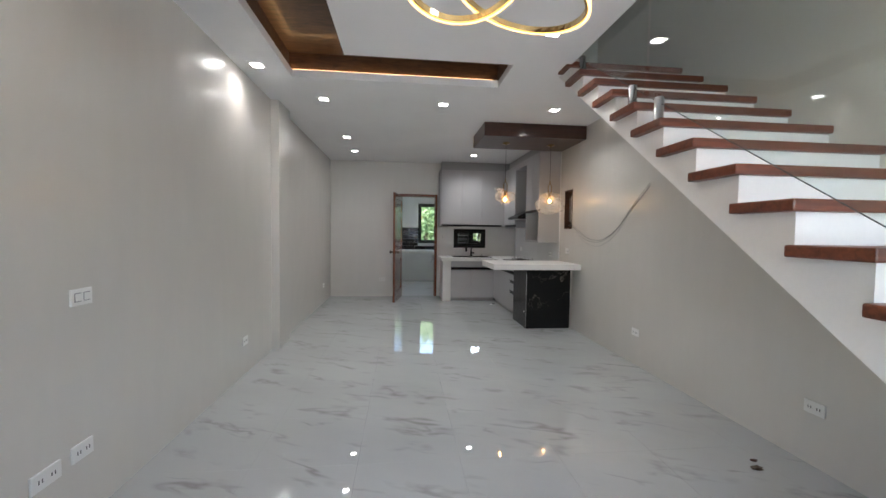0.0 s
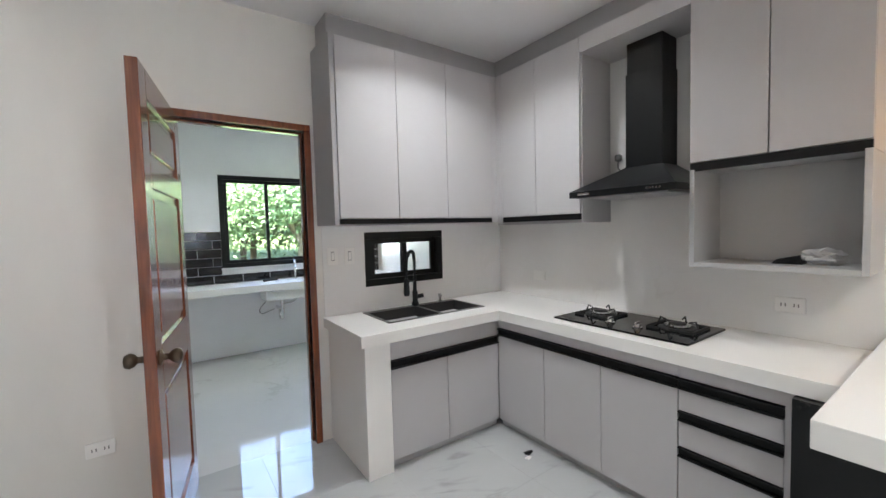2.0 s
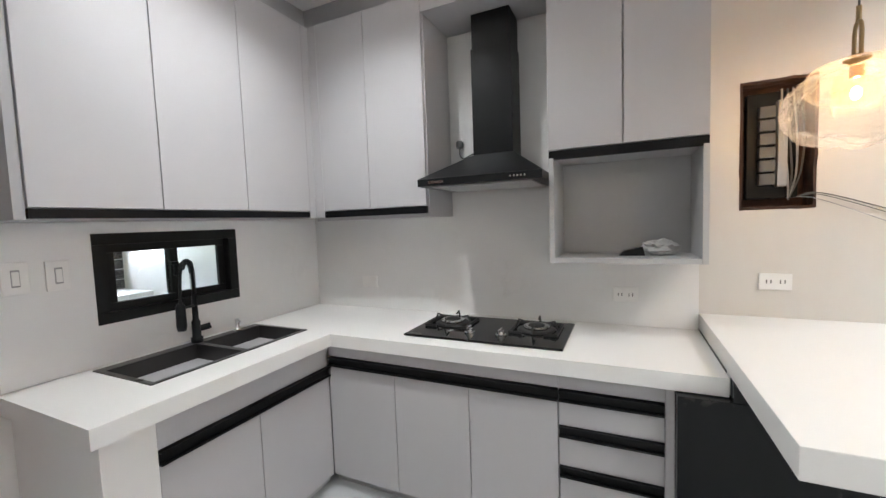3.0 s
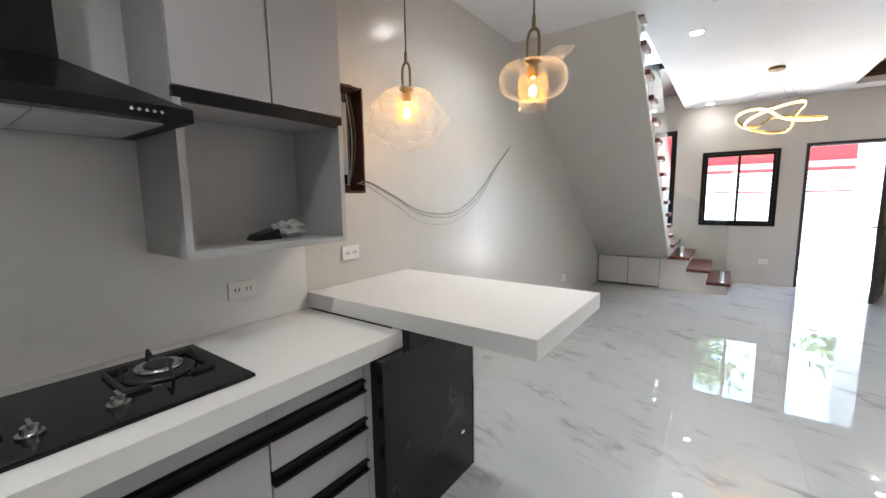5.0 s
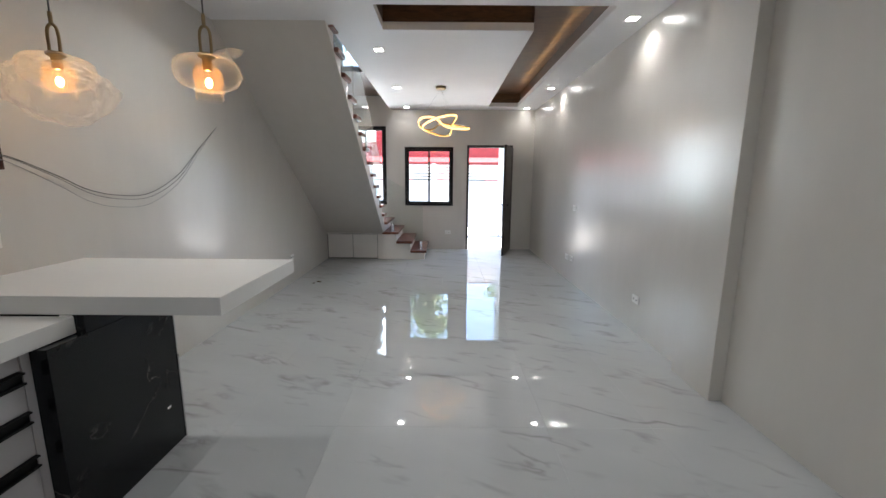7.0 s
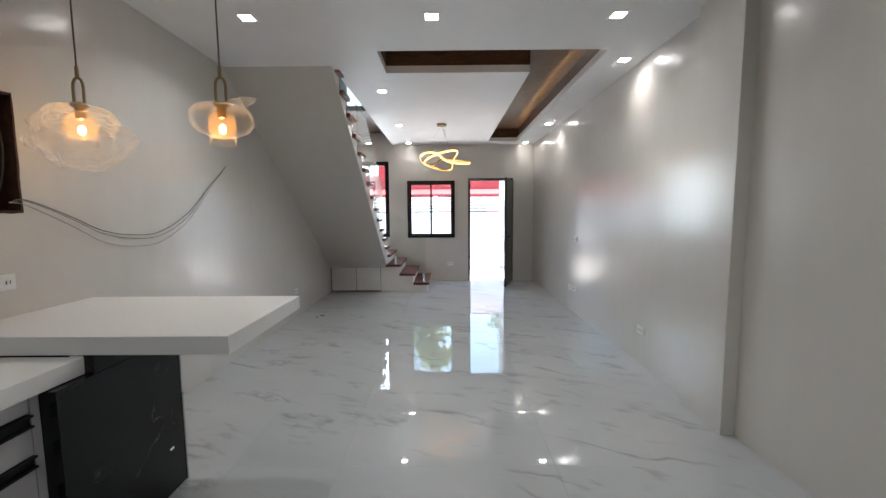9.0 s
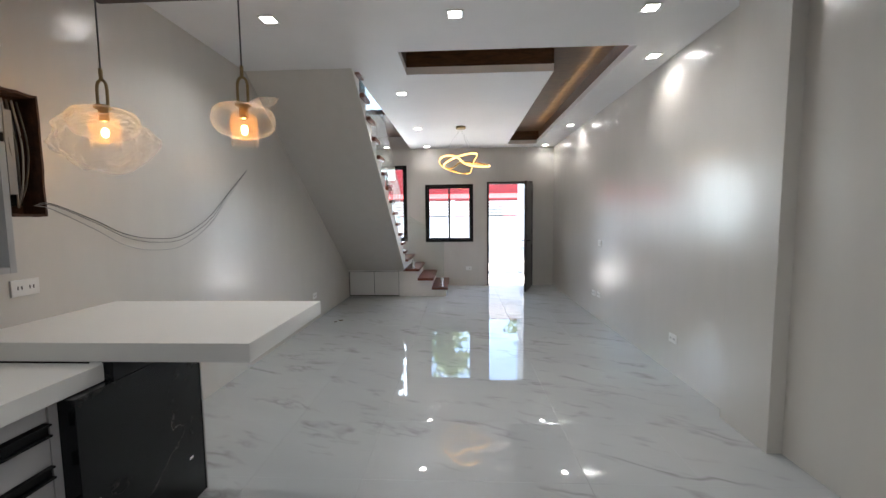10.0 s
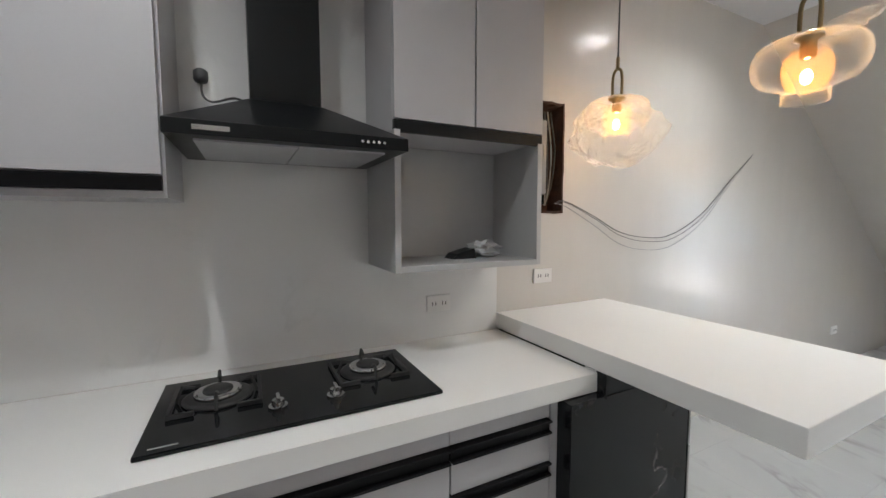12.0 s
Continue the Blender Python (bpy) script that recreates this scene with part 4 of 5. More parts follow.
def pendant(x, y, zb, film):
    lamp = thing("pendant_lamp", (x, y, 2.6), "clear glass pendant with brass fitting wrapped in film" if film else "clear glass lantern pendant with brass stirrup, lit", "pendant lamp", "pendants over the bar")
    part("ceiling_plate", lathe([(0.05, 2.5985), (0.05, 2.585), (0.012, 2.58), (0.008, 2.565)], x, y, 20), BRASS, lamp, smooth=True)
    top = zb + 0.16
    part("cord", tube([(x, y, 2.58), (x, y, top + 0.13)], 0.0035, 6), CABLE, lamp)
    stir = curve([(x - 0.024, y, top - 0.03), (x - 0.024, y, top + 0.045), (x - 0.016, y, top + 0.075), (x, y, top + 0.085), (x + 0.016, y, top + 0.075), (x + 0.024, y, top + 0.045), (x + 0.024, y, top - 0.03)], 5)
    part("stirrup", tube([(p.x, p.y + 0.0, p.z) for p in stir], 0.0065, 8, side=(0, 1, 0)), BRASS, lamp, smooth=True)
    part("ferrule", tube([(x, y, top + 0.08), (x, y, top + 0.135)], 0.008, 8), BRASS, lamp)
    part("socket", lathe([(0.034, top - 0.032), (0.036, top - 0.045), (0.02, top - 0.055), (0.02, top - 0.10), (0.014, top - 0.105)], x, y, 18), BRASS, lamp, smooth=True)
    g = [(p.x, p.z) for p in curve([(0.036, 0, top - 0.046), (0.09, 0, top - 0.050), (0.125, 0, top - 0.066), (0.138, 0, top - 0.100), (0.134, 0, top - 0.140), (0.112, 0, top - 0.169), (0.078, 0, top - 0.182), (0.062, 0, top - 0.192), (0.058, 0, top - 0.205), (0.058, 0, top - 0.230)], 4)]
    inner = [(r - 0.0035, z + 0.0015) for r, z in reversed(g)]
    bm = bmesh.new()
    sides, prof = 40, g + inner
    rings = [[bm.verts.new((x + r * math.cos(k * math.tau / sides), y + r * math.sin(k * math.tau / sides), z)) for k in range(sides)] for r, z in prof]
    for i in range(len(rings)):
        r, q = rings[i], rings[(i + 1) % len(rings)]
        for k in range(sides):
            bm.faces.new((r[k], r[(k + 1) % sides], q[(k + 1) % sides], q[k]))
    shade = part("shade", bm, SHADEGLASS, lamp, "clear amber-tinted glass shade", True)
    shade.visible_shadow = False
    part("bulb", lathe([(0.014 * math.sin(a * math.pi / 8) + 0.0005, zb + 0.004 + 0.022 * math.cos(a * math.pi / 8)) for a in range(9)], x, y, 16), BULB, lamp, "glowing warm filament bulb", True)
    cup = part("diffuser", lathe([(0.062 * math.sin(a * math.pi / 12) ** 0.8 + 0.001, top - 0.135 + 0.07 * math.cos(a * math.pi / 12)) for a in range(13)], x, y, 28), AMBER, lamp, "frosted amber inner glass", True)
    cup.visible_shadow = False
    fl = bmesh.new()
    bmesh.ops.create_icosphere(fl, subdivisions=4, radius=1.0)
    for v in fl.verts:
        c = v.co.copy()
        f = 1 + 0.30 * noise.noise(c * 1.7 + Vector((x, y, 0))) + 0.10 * noise.noise(c * 5.0)
        if film:
            v.co = Vector((x + c.x * 0.185 * f, y + 0.01 + c.y * 0.185 * f, zb - 0.035 + c.z * (0.155 if c.z < 0 else 0.125) * f))
        else:
            k = 0.5 + 0.5 * c.x
            v.co = Vector((x - 0.020 - 0.125 * (1 - k) * f, y - 0.03 + c.y * (0.030 + 0.030 * k) * f, top - 0.028 + 0.012 * (1 - k) + c.z * 0.020 * f))
    wrap = part("wrapping_film", fl, FILM, lamp, "crinkled clear packing film", True)
    wrap.visible_shadow = False
    lt = new("pendant_glow", bpy.data.lights.new("pendant_glow", "POINT"))
    lt.data.energy, lt.data.color, lt.data.shadow_soft_size = 0.045, (1.0, 0.67, 0.38), 0.01
    lt.location = (x, y, zb + 0.042)
    return lamp


pendant(2.874, -2.805, 1.811, False)
pendant(3.529, -2.775, 1.805, True)

# chandelier: one knotted gold band with a lit inner edge
CHX, CHY, CHZ = 1.82, -6.92, 2.20
chand = thing("ring_chandelier", (CHX, CHY, H), "knotted gold ribbon chandelier with warm lit edge", "chandelier")
part("ceiling_plate", lathe([(0.075, H - 0.001), (0.075, H - 0.03), (0.07, H - 0.034), (0.01, H - 0.036)], 1.848, -7.1, 28), BRASS, chand, smooth=True)


def knot(t):
    r = 0.27 + 0.13 * math.cos(1.5 * t)
    a = t + radians(76)
    return Vector((CHX + r * math.cos(a), CHY + 1.05 * r * math.sin(a), CHZ + 0.085 * math.sin(1.5 * t) + 0.03 * math.cos(t)))


KN = 132
loop = [knot(4 * math.pi * i / KN) for i in range(KN)]
band, led = bmesh.new(), bmesh.new()


def strip(bm, inner, outer, low, high):
    rows = []
    for i, p in enumerate(loop):
        d = (loop[(i + 1) % KN] - loop[i - 1]).normalized()
        s = d.cross(Vector((0, 0, 1))).normalized()
        u = s.cross(d)
        rows.append([bm.verts.new(p + a * s + b * u) for a, b in ((inner, low), (outer, low), (outer, high), (inner, high))])
    for i in range(KN):
        r, q = rows[i], rows[(i + 1) % KN]
        for k in range(4):
            bm.faces.new((r[k], r[(k + 1) % 4], q[(k + 1) % 4], q[k]))


strip(band, -0.007, 0.007, -0.011, 0.011)
strip(led, 0.0072, 0.0115, -0.0112, 0.009)
strip(led, 0.002, 0.0115, -0.0142, -0.0114)
part("gold_band", band, GOLD, chand, smooth=False)
part("led_strip", led, LED, chand, "glowing warm light strip")
for k in (8, 52, 96):
    part("wire", tube([loop[k] + Vector((0, 0, 0.01)), (1.848, -7.1, H - 0.03)], 0.0012, 5), STEEL, chand)


# sockets and switches
def plate(name, axis, place, a, z, w, h, label, face, slots=2):
    """A cover plate on a wall: axis is the wall's normal, face the way it looks along it."""
    ob = thing(name, (place, a, z) if axis == "x" else (a, place, z), label, "socket" if "socket" in name else "switch")
    lo, hi = sorted((place + face * 0.001, place + face * 0.011))
    d0, d1 = sorted((place + face * 0.0112, place + face * 0.0125))
    put = (lambda u0, u1, v0, v1, p0, p1, bev=0.0: box(p0, p1, u0, u1, v0, v1, bev)) if axis == "x" else (lambda u0, u1, v0, v1, p0, p1, bev=0.0: box(u0, u1, p0, p1, v0, v1, bev))
    part("cover", put(a - w / 2, a + w / 2, z - h / 2, z + h / 2, lo, hi, 0.003), PLASTIC, ob)
    for k in range(slots):
        c = a + (k - (slots - 1) / 2) * w * 0.42
        if "socket" in name:
            for off in (-0.008, 0.008):
                part("slot", put(c + off - 0.002, c + off + 0.002, z - 0.008, z + 0.008, d0, d1), SLOT, ob)
        else:
            # Grey plate under each rocker draws the shaded gap around it in colour.
            part("bezel", put(c - w * 0.16, c + w * 0.16, z - h * 0.27, z + h * 0.27, d0, d1), CABLEGREY, ob)
            e0, e1 = sorted((place + face * 0.0126, place + face * 0.0155))
            part("rocker", put(c - w * 0.13, c + w * 0.13, z - h * 0.22, z + h * 0.22, e0, e1, 0.001), PLASTIC, ob)


SW = W - 0.011
plate("wall_socket", "x", SW, -2.047, 1.012, 0.118, 0.075, "white double socket on the splashback", -1)
plate("wall_socket", "x", W, -2.656, 1.096, 0.118, 0.075, "white double socket beside the bar", -1)
plate("wall_socket", "x", SW, -0.47, 1.03, 0.118, 0.075, "blank white cover plate near the corner", -1, 0)
plate("wall_socket", "x", W, -4.396, 0.339, 0.118, 0.075, "white double socket low on the wall", -1)
plate("wall_socket", "x", W, -6.173, 0.346, 0.118, 0.075, "white double socket low on the wall", -1)
plate("wall_switch", "x", 0.0, -6.27, 1.035, 0.118, 0.075, "white wall switch plate", 1)
plate("wall_socket", "x", 0.0, -6.285, 0.336, 0.118, 0.075, "white double socket low on the wall", 1)
plate("wall_socket", "x", 0.0, -6.47, 0.325, 0.14, 0.075, "white data socket low on the wall", 1)
plate("wall_socket", "x", 0.0, -4.42, 0.316, 0.118, 0.075, "white double socket low on the wall", 1)
plate("wall_socket", "x", 0.0, -0.75, 0.33, 0.118, 0.075, "white double socket low on the wall", 1)
plate("wall_socket", "y", 0.0, 1.044, 0.352, 0.118, 0.075, "white double socket behind the door", -1)
plate("wall_switch", "y", -0.010, 2.290, 1.262, 0.075, 0.118, "white switch plate on the splashback", -1, 1)
plate("wall_switch", "y", -0.010, 2.412, 1.258, 0.075, 0.118, "white switch plate on the splashback", -1, 1)
plate("wall_socket", "y", FRONT, 1.70, 0.353, 0.118, 0.075, "white double socket under the window", 1)

# open breaker box sunk into the wall, with its loose cables
breaker = thing("breaker_box", (W + 0.05, -2.655, 1.42), "open breaker recess with torn edges and bare wiring", "breaker box")
PB = (-2.790, -2.520, 1.419, 1.987)
for name, q in (("torn_edge", (W - 0.002, W + 0.11, PB[0], PB[0] + 0.010, PB[2], PB[3])), ("torn_edge", (W - 0.002, W + 0.11, PB[1] - 0.010, PB[1], PB[2], PB[3])),
                ("torn_edge", (W - 0.002, W + 0.11, PB[0] + 0.0105, PB[1] - 0.0105, PB[2], PB[2] + 0.012)), ("torn_edge", (W - 0.002, W + 0.11, PB[0] + 0.0105, PB[1] - 0.0105, PB[3] - 0.012, PB[3]))):
    eb = box(*q)
    bmesh.ops.subdivide_edges(eb, edges=eb.edges[:], cuts=9, use_grid_fill=True)
    for v in eb.verts:
        v.co += Vector((0, 0.006 * noise.noise(v.co * 30), 0.006 * noise.noise(v.co * 30 + Vector((5, 5, 5)))))
    part(name, eb, BARE, breaker)
part("back", box(W + 0.11, W + 0.145, PB[0] + 0.002, PB[1] - 0.002, PB[2] + 0.002, PB[3] - 0.002), BARE, breaker)
part("enclosure", box(W + 0.07, W + 0.109, PB[0] + 0.04, PB[1] - 0.04, PB[2] + 0.05, PB[3] - 0.04, 0.004), BLACKMETAL, breaker)
part("bus_bar", box(W + 0.03, W + 0.069, -2.70, -2.665, 1.52, 1.90, 0.003), CABLEGREY, breaker)
for k in range(6):
    part("breaker_switch", box(W + 0.035, W + 0.069, -2.66, -2.60, 1.53 + 0.06 * k, 1.58 + 0.06 * k, 0.003), CABLE, breaker)
for k in range(4):
    pts = curve([(W + 0.05, -2.74 + 0.02 * k, 1.95), (W + 0.03, -2.755 + 0.025 * k, 1.75), (W + 0.045, -2.75 + 0.015 * k, 1.58), (W + 0.05, -2.71, 1.46)])
    part("wire", tube(pts, 0.004, 6), (CABLE, CABLEGREY)[k % 2], breaker)

loose = thing("hanging_cables", (W - 0.02, -3.6, 1.28), "bundle of thin loose cables slung along the wall", "cables")
SAG = [(-2.72, 1.47), (-2.80, 1.482), (-3.02, 1.400), (-3.20, 1.320), (-3.41, 1.280), (-3.68, 1.286), (-4.00, 1.418), (-4.30, 1.641), (-4.57, 1.832)]
for k, (r, m) in enumerate(((0.0024, CABLE), (0.0017, CABLEGREY), (0.0017, CABLE))):
    pts = []
    for i, (y, z) in enumerate(SAG):
        w = math.sin(math.pi * i / 8)
        pts.append((W - 0.012 - 0.006 * k, y, z - (0.075 * w if k == 1 else 0.012 * k * w) + (0.01 * k if i > 6 else 0)))
    part("cable", tube(curve(pts), r, 6), m, loose)

# scraps on the floor
random.seed(11)


def scrap(x, y, size, material, label):
    bm = bmesh.new()
    bmesh.ops.create_icosphere(bm, subdivisions=2, radius=1)
    for v in bm.verts:
        f = 0.7 + 0.6 * noise.noise(v.co * 2 + Vector((x * 3, y * 3, 0)))
        v.co = Vector((x + v.co.x * size * f, y + v.co.y * size * 0.55 * f, 0.001 + max(0.0, 0.25 * size * (v.co.z + 0.4) * f)))
    tagged(part("debris_scrap", bm, material), label, "debris")


scrap(3.172, -0.951, 0.045, BLACKMETAL, "small dark scrap of packing on the floor")
scrap(3.13, -0.99, 0.03, PLASTIC, "small white scrap of plastic on the floor")
scrap(3.508, -6.176, 0.05, BRONZE, "small brown scrap lying on the floor")
scrap(3.56, -6.10, 0.03, BARE, "small brown chip lying on the floor")

# ---- wash room behind the kitchen ----
counter2 = thing("wash_counter", (1.9, 2.3, 0.86), "white tiled wash counter with an underslung basin", "counter")
part("slab", box(0.003, W - 0.003, 2.06, 2.53, 0.785, 0.862, 0.004), QUARTZ, counter2)
basin = bmesh.new()
for q in ((2.26, 2.70, 2.10, 2.45, 0.66, 0.675), (2.26, 2.275, 2.10, 2.45, 0.675, 0.784), (2.685, 2.70, 2.10, 2.45, 0.675, 0.784), (2.275, 2.685, 2.10, 2.115, 0.675, 0.784), (2.275, 2.685, 2.435, 2.45, 0.675, 0.784)):
    add_box(basin, *q, 0.003)
part("basin", basin, PLASTIC, counter2, "white ceramic basin")
part("trap", tube(curve([(2.46, 2.26, 0.66), (2.46, 2.26, 0.50), (2.46, 2.30, 0.42), (2.46, 2.36, 0.42), (2.46, 2.39, 0.50), (2.46, 2.53, 0.52)]), 0.02, 12), CHROME, counter2, smooth=True)
part("hose", tube(curve([(2.52, 2.36, 0.75), (2.66, 2.36, 0.66), (2.62, 2.40, 0.58), (2.50, 2.50, 0.55)]), 0.006, 6), STEEL, counter2)
part("hose", tube(curve([(2.40, 2.36, 0.72), (2.24, 2.36, 0.56), (2.26, 2.40, 0.48), (2.42, 2.50, 0.50)]), 0.006, 6), STEEL, counter2)
tap2 = thing("basin_tap", (2.66, 2.40, 0.862), "chrome basin tap still wrapped in clear film", "tap")
part("tap_body", lathe([(0.022, 0.863), (0.022, 0.88), (0.014, 0.89), (0.014, 1.02), (0.02, 1.03), (0.012, 1.10)], 2.66, 2.40, 14), CHROME, tap2, smooth=True)
part("spout", tube(curve([(2.66, 2.40, 1.0), (2.65, 2.33, 1.03), (2.64, 2.27, 1.0)]), 0.010, 8), CHROME, tap2)
valve = thing("small_valve", (2.36, 2.36, 0.862), "grey scraps of plumbing on the counter", "debris")
part("valve_body", tube([(2.28, 2.33, 0.875), (2.36, 2.36, 0.88), (2.44, 2.34, 0.88)], 0.013, 8), SLOT, valve)
part("valve_handle", tube([(2.36, 2.36, 0.88), (2.38, 2.36, 0.93)], 0.01, 8), SLOT, valve)

# ---- outdoors ----
ground = bmesh.new()
bmesh.ops.create_grid(ground, x_segments=60, y_segments=60, size=150)
for v in ground.verts:
    v.co.z = -0.22 + (min(14.0, 0.55 * (v.co.y - 24)) * (1 + 0.25 * noise.noise(v.co * 0.05)) if v.co.y > 24 else 0.0)
tagged(part("ground", ground, GRASS), "grassy ground around the house", kind="structure")
tagged(part("driveway", box(-3, 8, -17.5, FRONT - 0.15, -0.215, -0.06), CONCRETE), "pale concrete driveway before the door", kind="structure")

fence = thing("street_fence", (2, -13.6, 0), "white wall fence with horizontal slats on top", "fence")
part("fence_wall", box(-3, 8, -13.7, -13.55, -0.06, 1.42), FENCETONED, fence)
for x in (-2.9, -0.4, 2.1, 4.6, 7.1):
    part("post", box(x - 0.06, x + 0.06, -13.69, -13.56, 1.42, 1.95, 0.005), FENCETONED, fence)
for x0 in (-2.84, -0.34, 2.16, 4.66):
    for k in range(5):
        part("slat", box(x0, x0 + 2.38, -13.64, -13.61, 1.46 + 0.095 * k, 1.525 + 0.095 * k), PLASTIC, fence)
pier = thing("gate_pier", (0.0, -11.2, 0), "white painted gate pier beside the door", "pier")
part("shaft", box(-0.75, 0.33, -11.6, -11.2, -0.06, 3.1, 0.01), FENCETONED, pier)

board = thing("leaning_board", (0.42, -11.1, 0), "grey offcut board leaning on the gate pier", "board")
part("panel", prism([(-11.19, 0.62), (-11.17, 0.62), (-10.85, -0.058), (-10.88, -0.058)], "x", 0.10, 0.30), CABLEGREY, board)

house = thing("neighbour_house", (2, -25, 0), "red-roofed neighbouring house behind the fence", "house")
part("wall", box(-8, 11, -31, -24, -0.2, 3.6), REDROOF, house, "red painted house wall")
part("roof", prism([(-23.0, 2.25), (-23.0, 2.45), (-27.5, 3.9), (-32.0, 2.45), (-32.0, 2.25)], "x", -9, 12), REDROOF, house)
part("upper_wall", box(-4, 6, -29, -26, 3.0, 5.2), REDROOF, house)
for x in (-6, -3, 0, 3, 6, 9):
    wn = part("window", box(x - 0.6, x + 0.6, -24.03, -23.99, 0.9, 2.0), FRAMEBLACK, house)
for k in range(38):
    part("roof_tile", box(-9 + k * 0.55, -8.62 + k * 0.55, -23.05, -22.96, 2.20, 2.30), SLOT, house)


def tree(x, y, tall, spread, seed, leaves, size=0.22):
    rng = random.Random(seed)
    ob = thing("tree", (x, y, -0.22), "leafy green tree with an uneven crown", "tree", "trees around the house")
    trunk = bmesh.new()
    pts = [Vector((x, y, -0.22)), Vector((x + rng.uniform(-.2, .2), y + rng.uniform(-.2, .2), tall * 0.25)), Vector((x + rng.uniform(-.3, .3), y + rng.uniform(-.3, .3), tall * 0.5))]
    for a, b, r in ((pts[0], pts[1], 0.16), (pts[1], pts[2], 0.12)):
        add_tube(trunk, [a, b], r, 8)
    tips = []
    for k in range(9):
        a = rng.uniform(0, math.tau)
        base = pts[1].lerp(pts[2], rng.random())
        tip = Vector((x + spread * 0.75 * math.cos(a) * rng.uniform(.5, 1), y + spread * 0.75 * math.sin(a) * rng.uniform(.5, 1), tall * rng.uniform(.42, .92)))
        add_tube(trunk, [base, base.lerp(tip, 0.5) + Vector((0, 0, 0.2)), tip], 0.05, 6)
        tips.append(tip)
    part("trunk", trunk, BARK, ob)
    verts, faces = [], []
    for i in range(leaves):
        c = rng.choice(tips)
        d = Vector((rng.gauss(0, 1), rng.gauss(0, 1), rng.gauss(0, 0.8)))
        p = c + d * spread * 0.26
        u = Vector((rng.gauss(0, 1), rng.gauss(0, 1), rng.gauss(0, 1))).normalized() * size * rng.uniform(.5, 1.2)
        v = u.orthogonal().normalized() * size * rng.uniform(.25, .5)
        n = len(verts)
        verts += [p - u, p + v, p + u, p - v]
        faces.append((n, n + 1, n + 2, n + 3))
    me = bpy.data.meshes.new("crown")
    me.from_pydata(verts, [], faces)
    me.materials.append(LEAF)
    cr = tagged(new("crown", me), kind="stuff")
    cr.parent, cr.matrix_parent_inverse = ob, Matrix.Translation(ob.location).inverted()


for k, (x, y, t, s) in enumerate(((-1.0, 8.5, 3.3, 2.0), (1.4, 10.0, 3.6, 2.4), (3.6, 8.0, 3.1, 1.9), (5.6, 9.5, 3.6, 2.3), (8.0, 11.5, 4.0, 2.8), (-3.5, 12.0, 4.2, 3.0), (2.6, 14.0, 4.6, 3.2), (7.0, 16.0, 5.0, 3.6))):
    tree(1.35 * x + 1.2, y + 7, 1.2 * t, 1.2 * s, 20 + k, 8000, 0.13)
for k, x in enumerate((-2.2, 0.4, 2.6, 4.7, 6.9)):
    tree(1.4 * x + 1.5, 20.5 + (k % 2), 5.4, 3.8, 40 + k, 9000, 0.22)
for k, (x, y, t, s) in enumerate(((-13.0, -36.0, 14.0, 4.2), (-6.6, -35.0, 12.5, 3.6), (2.6, -35.5, 12.0, 2.8), (14.5, -36.0, 14.0, 4.2))):
    tree(x, y, t, s, 60 + k, 1900, 0.42)

# ---- pieces of floor and walls ----
floor_ob = bpy.data.objects["floor_base"]
TS, GAP = 0.60, 0.0006


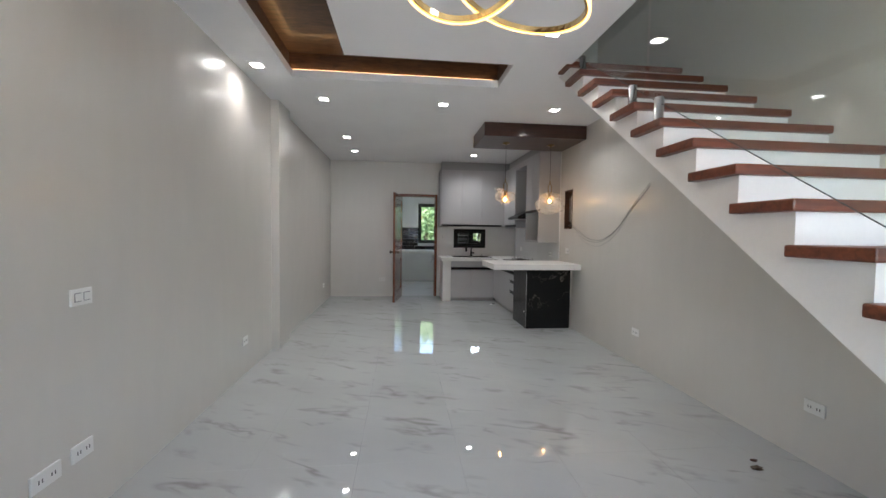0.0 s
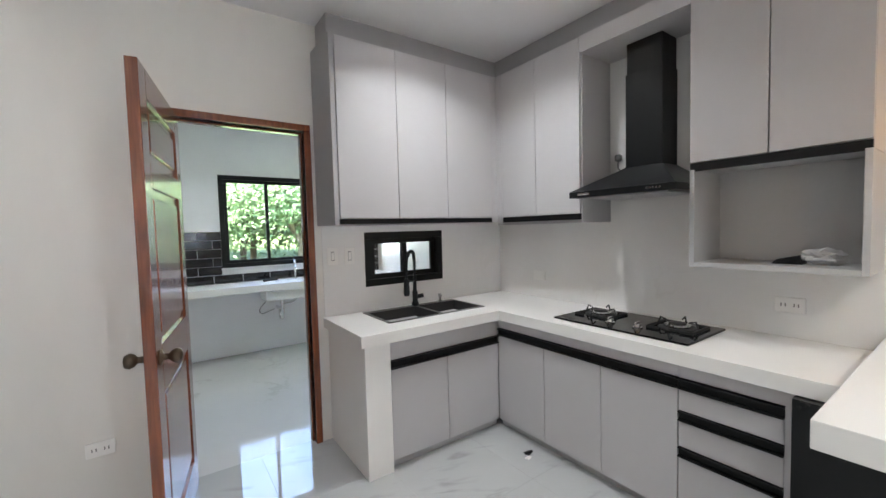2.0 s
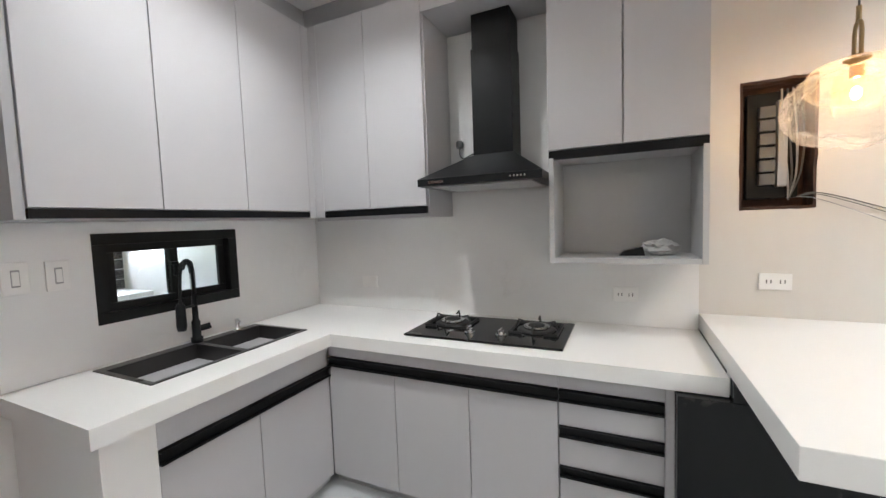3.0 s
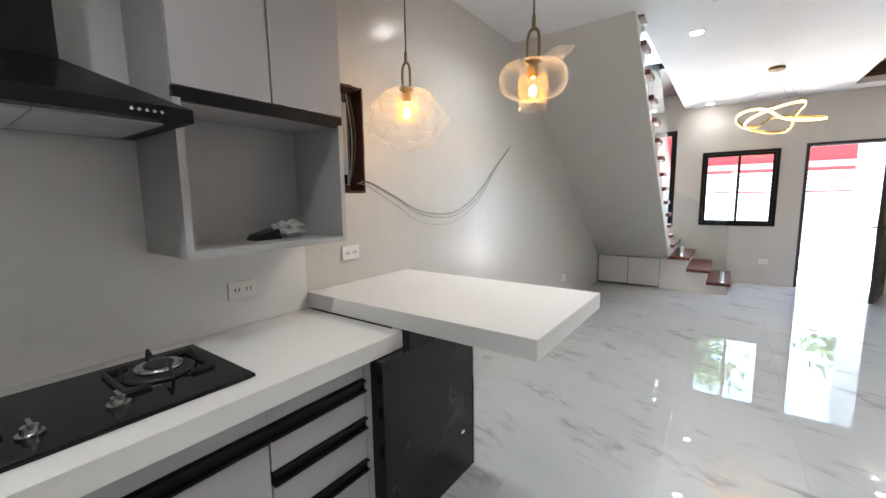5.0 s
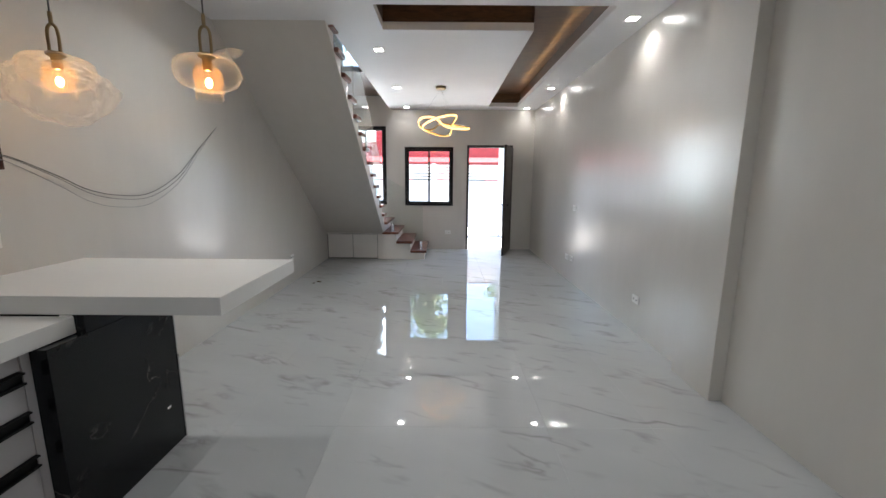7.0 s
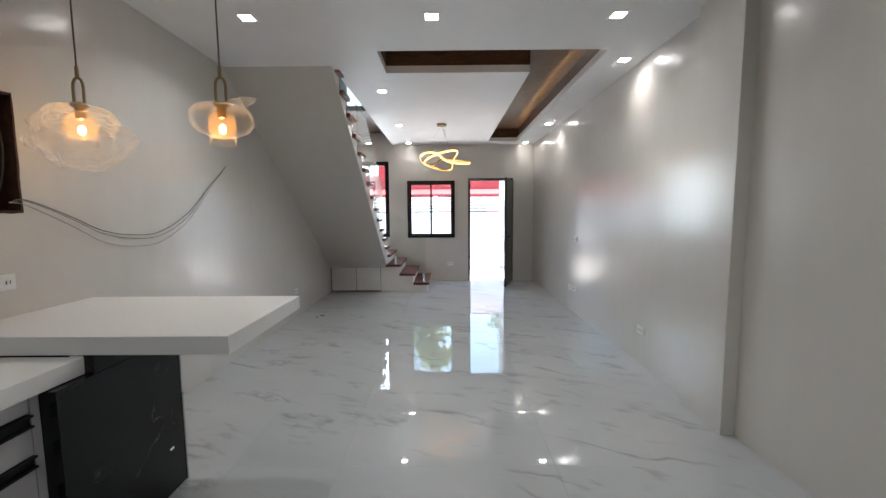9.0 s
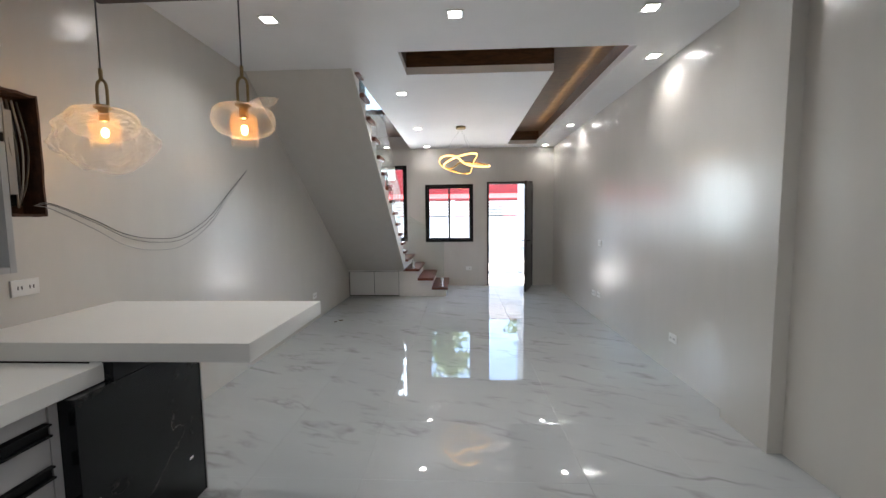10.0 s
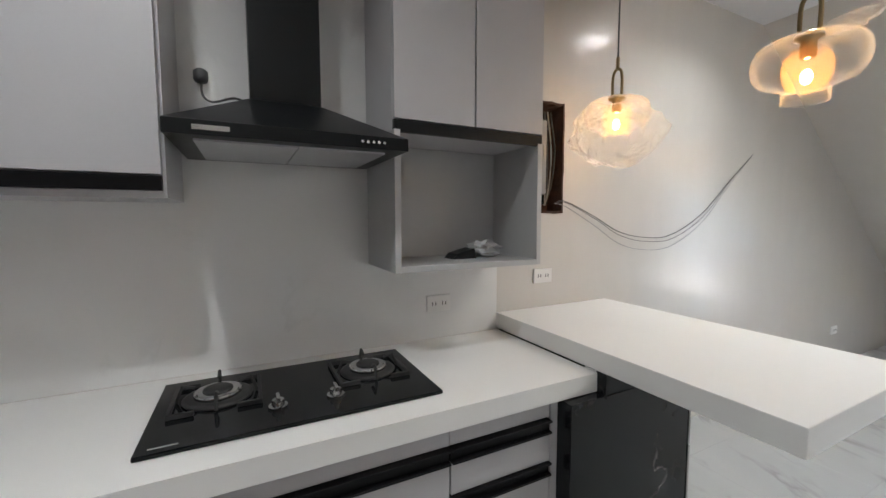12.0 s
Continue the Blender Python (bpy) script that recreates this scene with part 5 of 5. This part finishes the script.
def tile_mesh(w, d, name, material, h=0.0118, ch=0.0004):
    me = bpy.data.meshes.new(name)
    a, b = w / 2, d / 2
    v = [(-a, -b, -h), (a, -b, -h), (a, b, -h), (-a, b, -h), (-a, -b, -ch), (a, -b, -ch), (a, b, -ch), (-a, b, -ch),
         (-a + ch, -b + ch, 0), (a - ch, -b + ch, 0), (a - ch, b - ch, 0), (-a + ch, b - ch, 0)]
    f = [(8, 9, 10, 11)] + [(i, (i + 1) % 4, 4 + (i + 1) % 4, 4 + i) for i in range(4)] + [(4 + i, 4 + (i + 1) % 4, 8 + (i + 1) % 4, 8 + i) for i in range(4)]
    me.from_pydata(v, [], f)
    me.materials.append(material)
    return me


cache = {}
y = 0.06
while y > FRONT - 0.12:
    d = min(TS, y - (FRONT - 0.15))
    x = 0.0
    while x < W - 0.01:
        w = min(TS, W - x)
        key = (round(w, 3), round(d, 3))
        if key not in cache:
            cache[key] = tile_mesh(w - GAP, d - GAP, "floor_tile", FLOOR)
        t = new("floor_tile", cache[key])
        t.location, t.parent = (x + w / 2, y - d / 2, 0), floor_ob
        x += TS
    y -= TS

tagged(part("window_trim", box(RWIN[0] - 0.01, RWIN[1] + 0.01, 2.530, 2.5375, RWIN[2] - 0.014, RWIN[2] - 0.003), PLASTIC), "thin white tile trim under the window", kind="structure")
rear = bpy.data.objects["wall_rear"]
TW, TH = 0.30, 0.10
part("joint_bed", box(0.0, RWIN[0], 2.544, 2.5495, 0.863, 1.466), TILEJOINT, rear)
part("joint_bed", box(RWIN[0], W, 2.544, 2.5495, 0.863, RWIN[2] - 0.002), TILEJOINT, rear)
part("joint_bed", box(RWIN[1] + 0.001, RWIN2[0] - 0.001, 2.544, 2.5495, RWIN[2], 1.466), TILEJOINT, rear)
tcache = {}
for r in range(6):
    z0, z1 = 0.866 + r * TH, 0.866 + (r + 1) * TH - 0.006
    x = -0.15 * (r % 2)
    while x < W:
        spans = [(max(x, 0.002), min(x + TW - 0.006, W - 0.002))]
        if z1 > RWIN[2] - 0.004:
            cut = []
            for a, b in spans:
                for lo, hi in ((0, RWIN[0] - 0.002), (RWIN[1] + 0.002, RWIN2[0] - 0.002), (RWIN2[1] + 0.002, W)):
                    if min(b, hi) - max(a, lo) > 0.01:
                        cut.append((max(a, lo), min(b, hi)))
            spans = cut
        for a, b in spans:
            if b - a > 0.01:
                key = round(b - a, 3)
                if key not in tcache:
                    tcache[key] = tile_mesh(b - a, z1 - z0, "wall_tile", BLACKTILE, 0.006, 0.003)
                t = new("wall_tile", tcache[key])
                t.matrix_basis = pose((a + b) / 2, 2.5375, (z0 + z1) / 2, 90, 0, 0)
                t.parent = rear
        x += TW
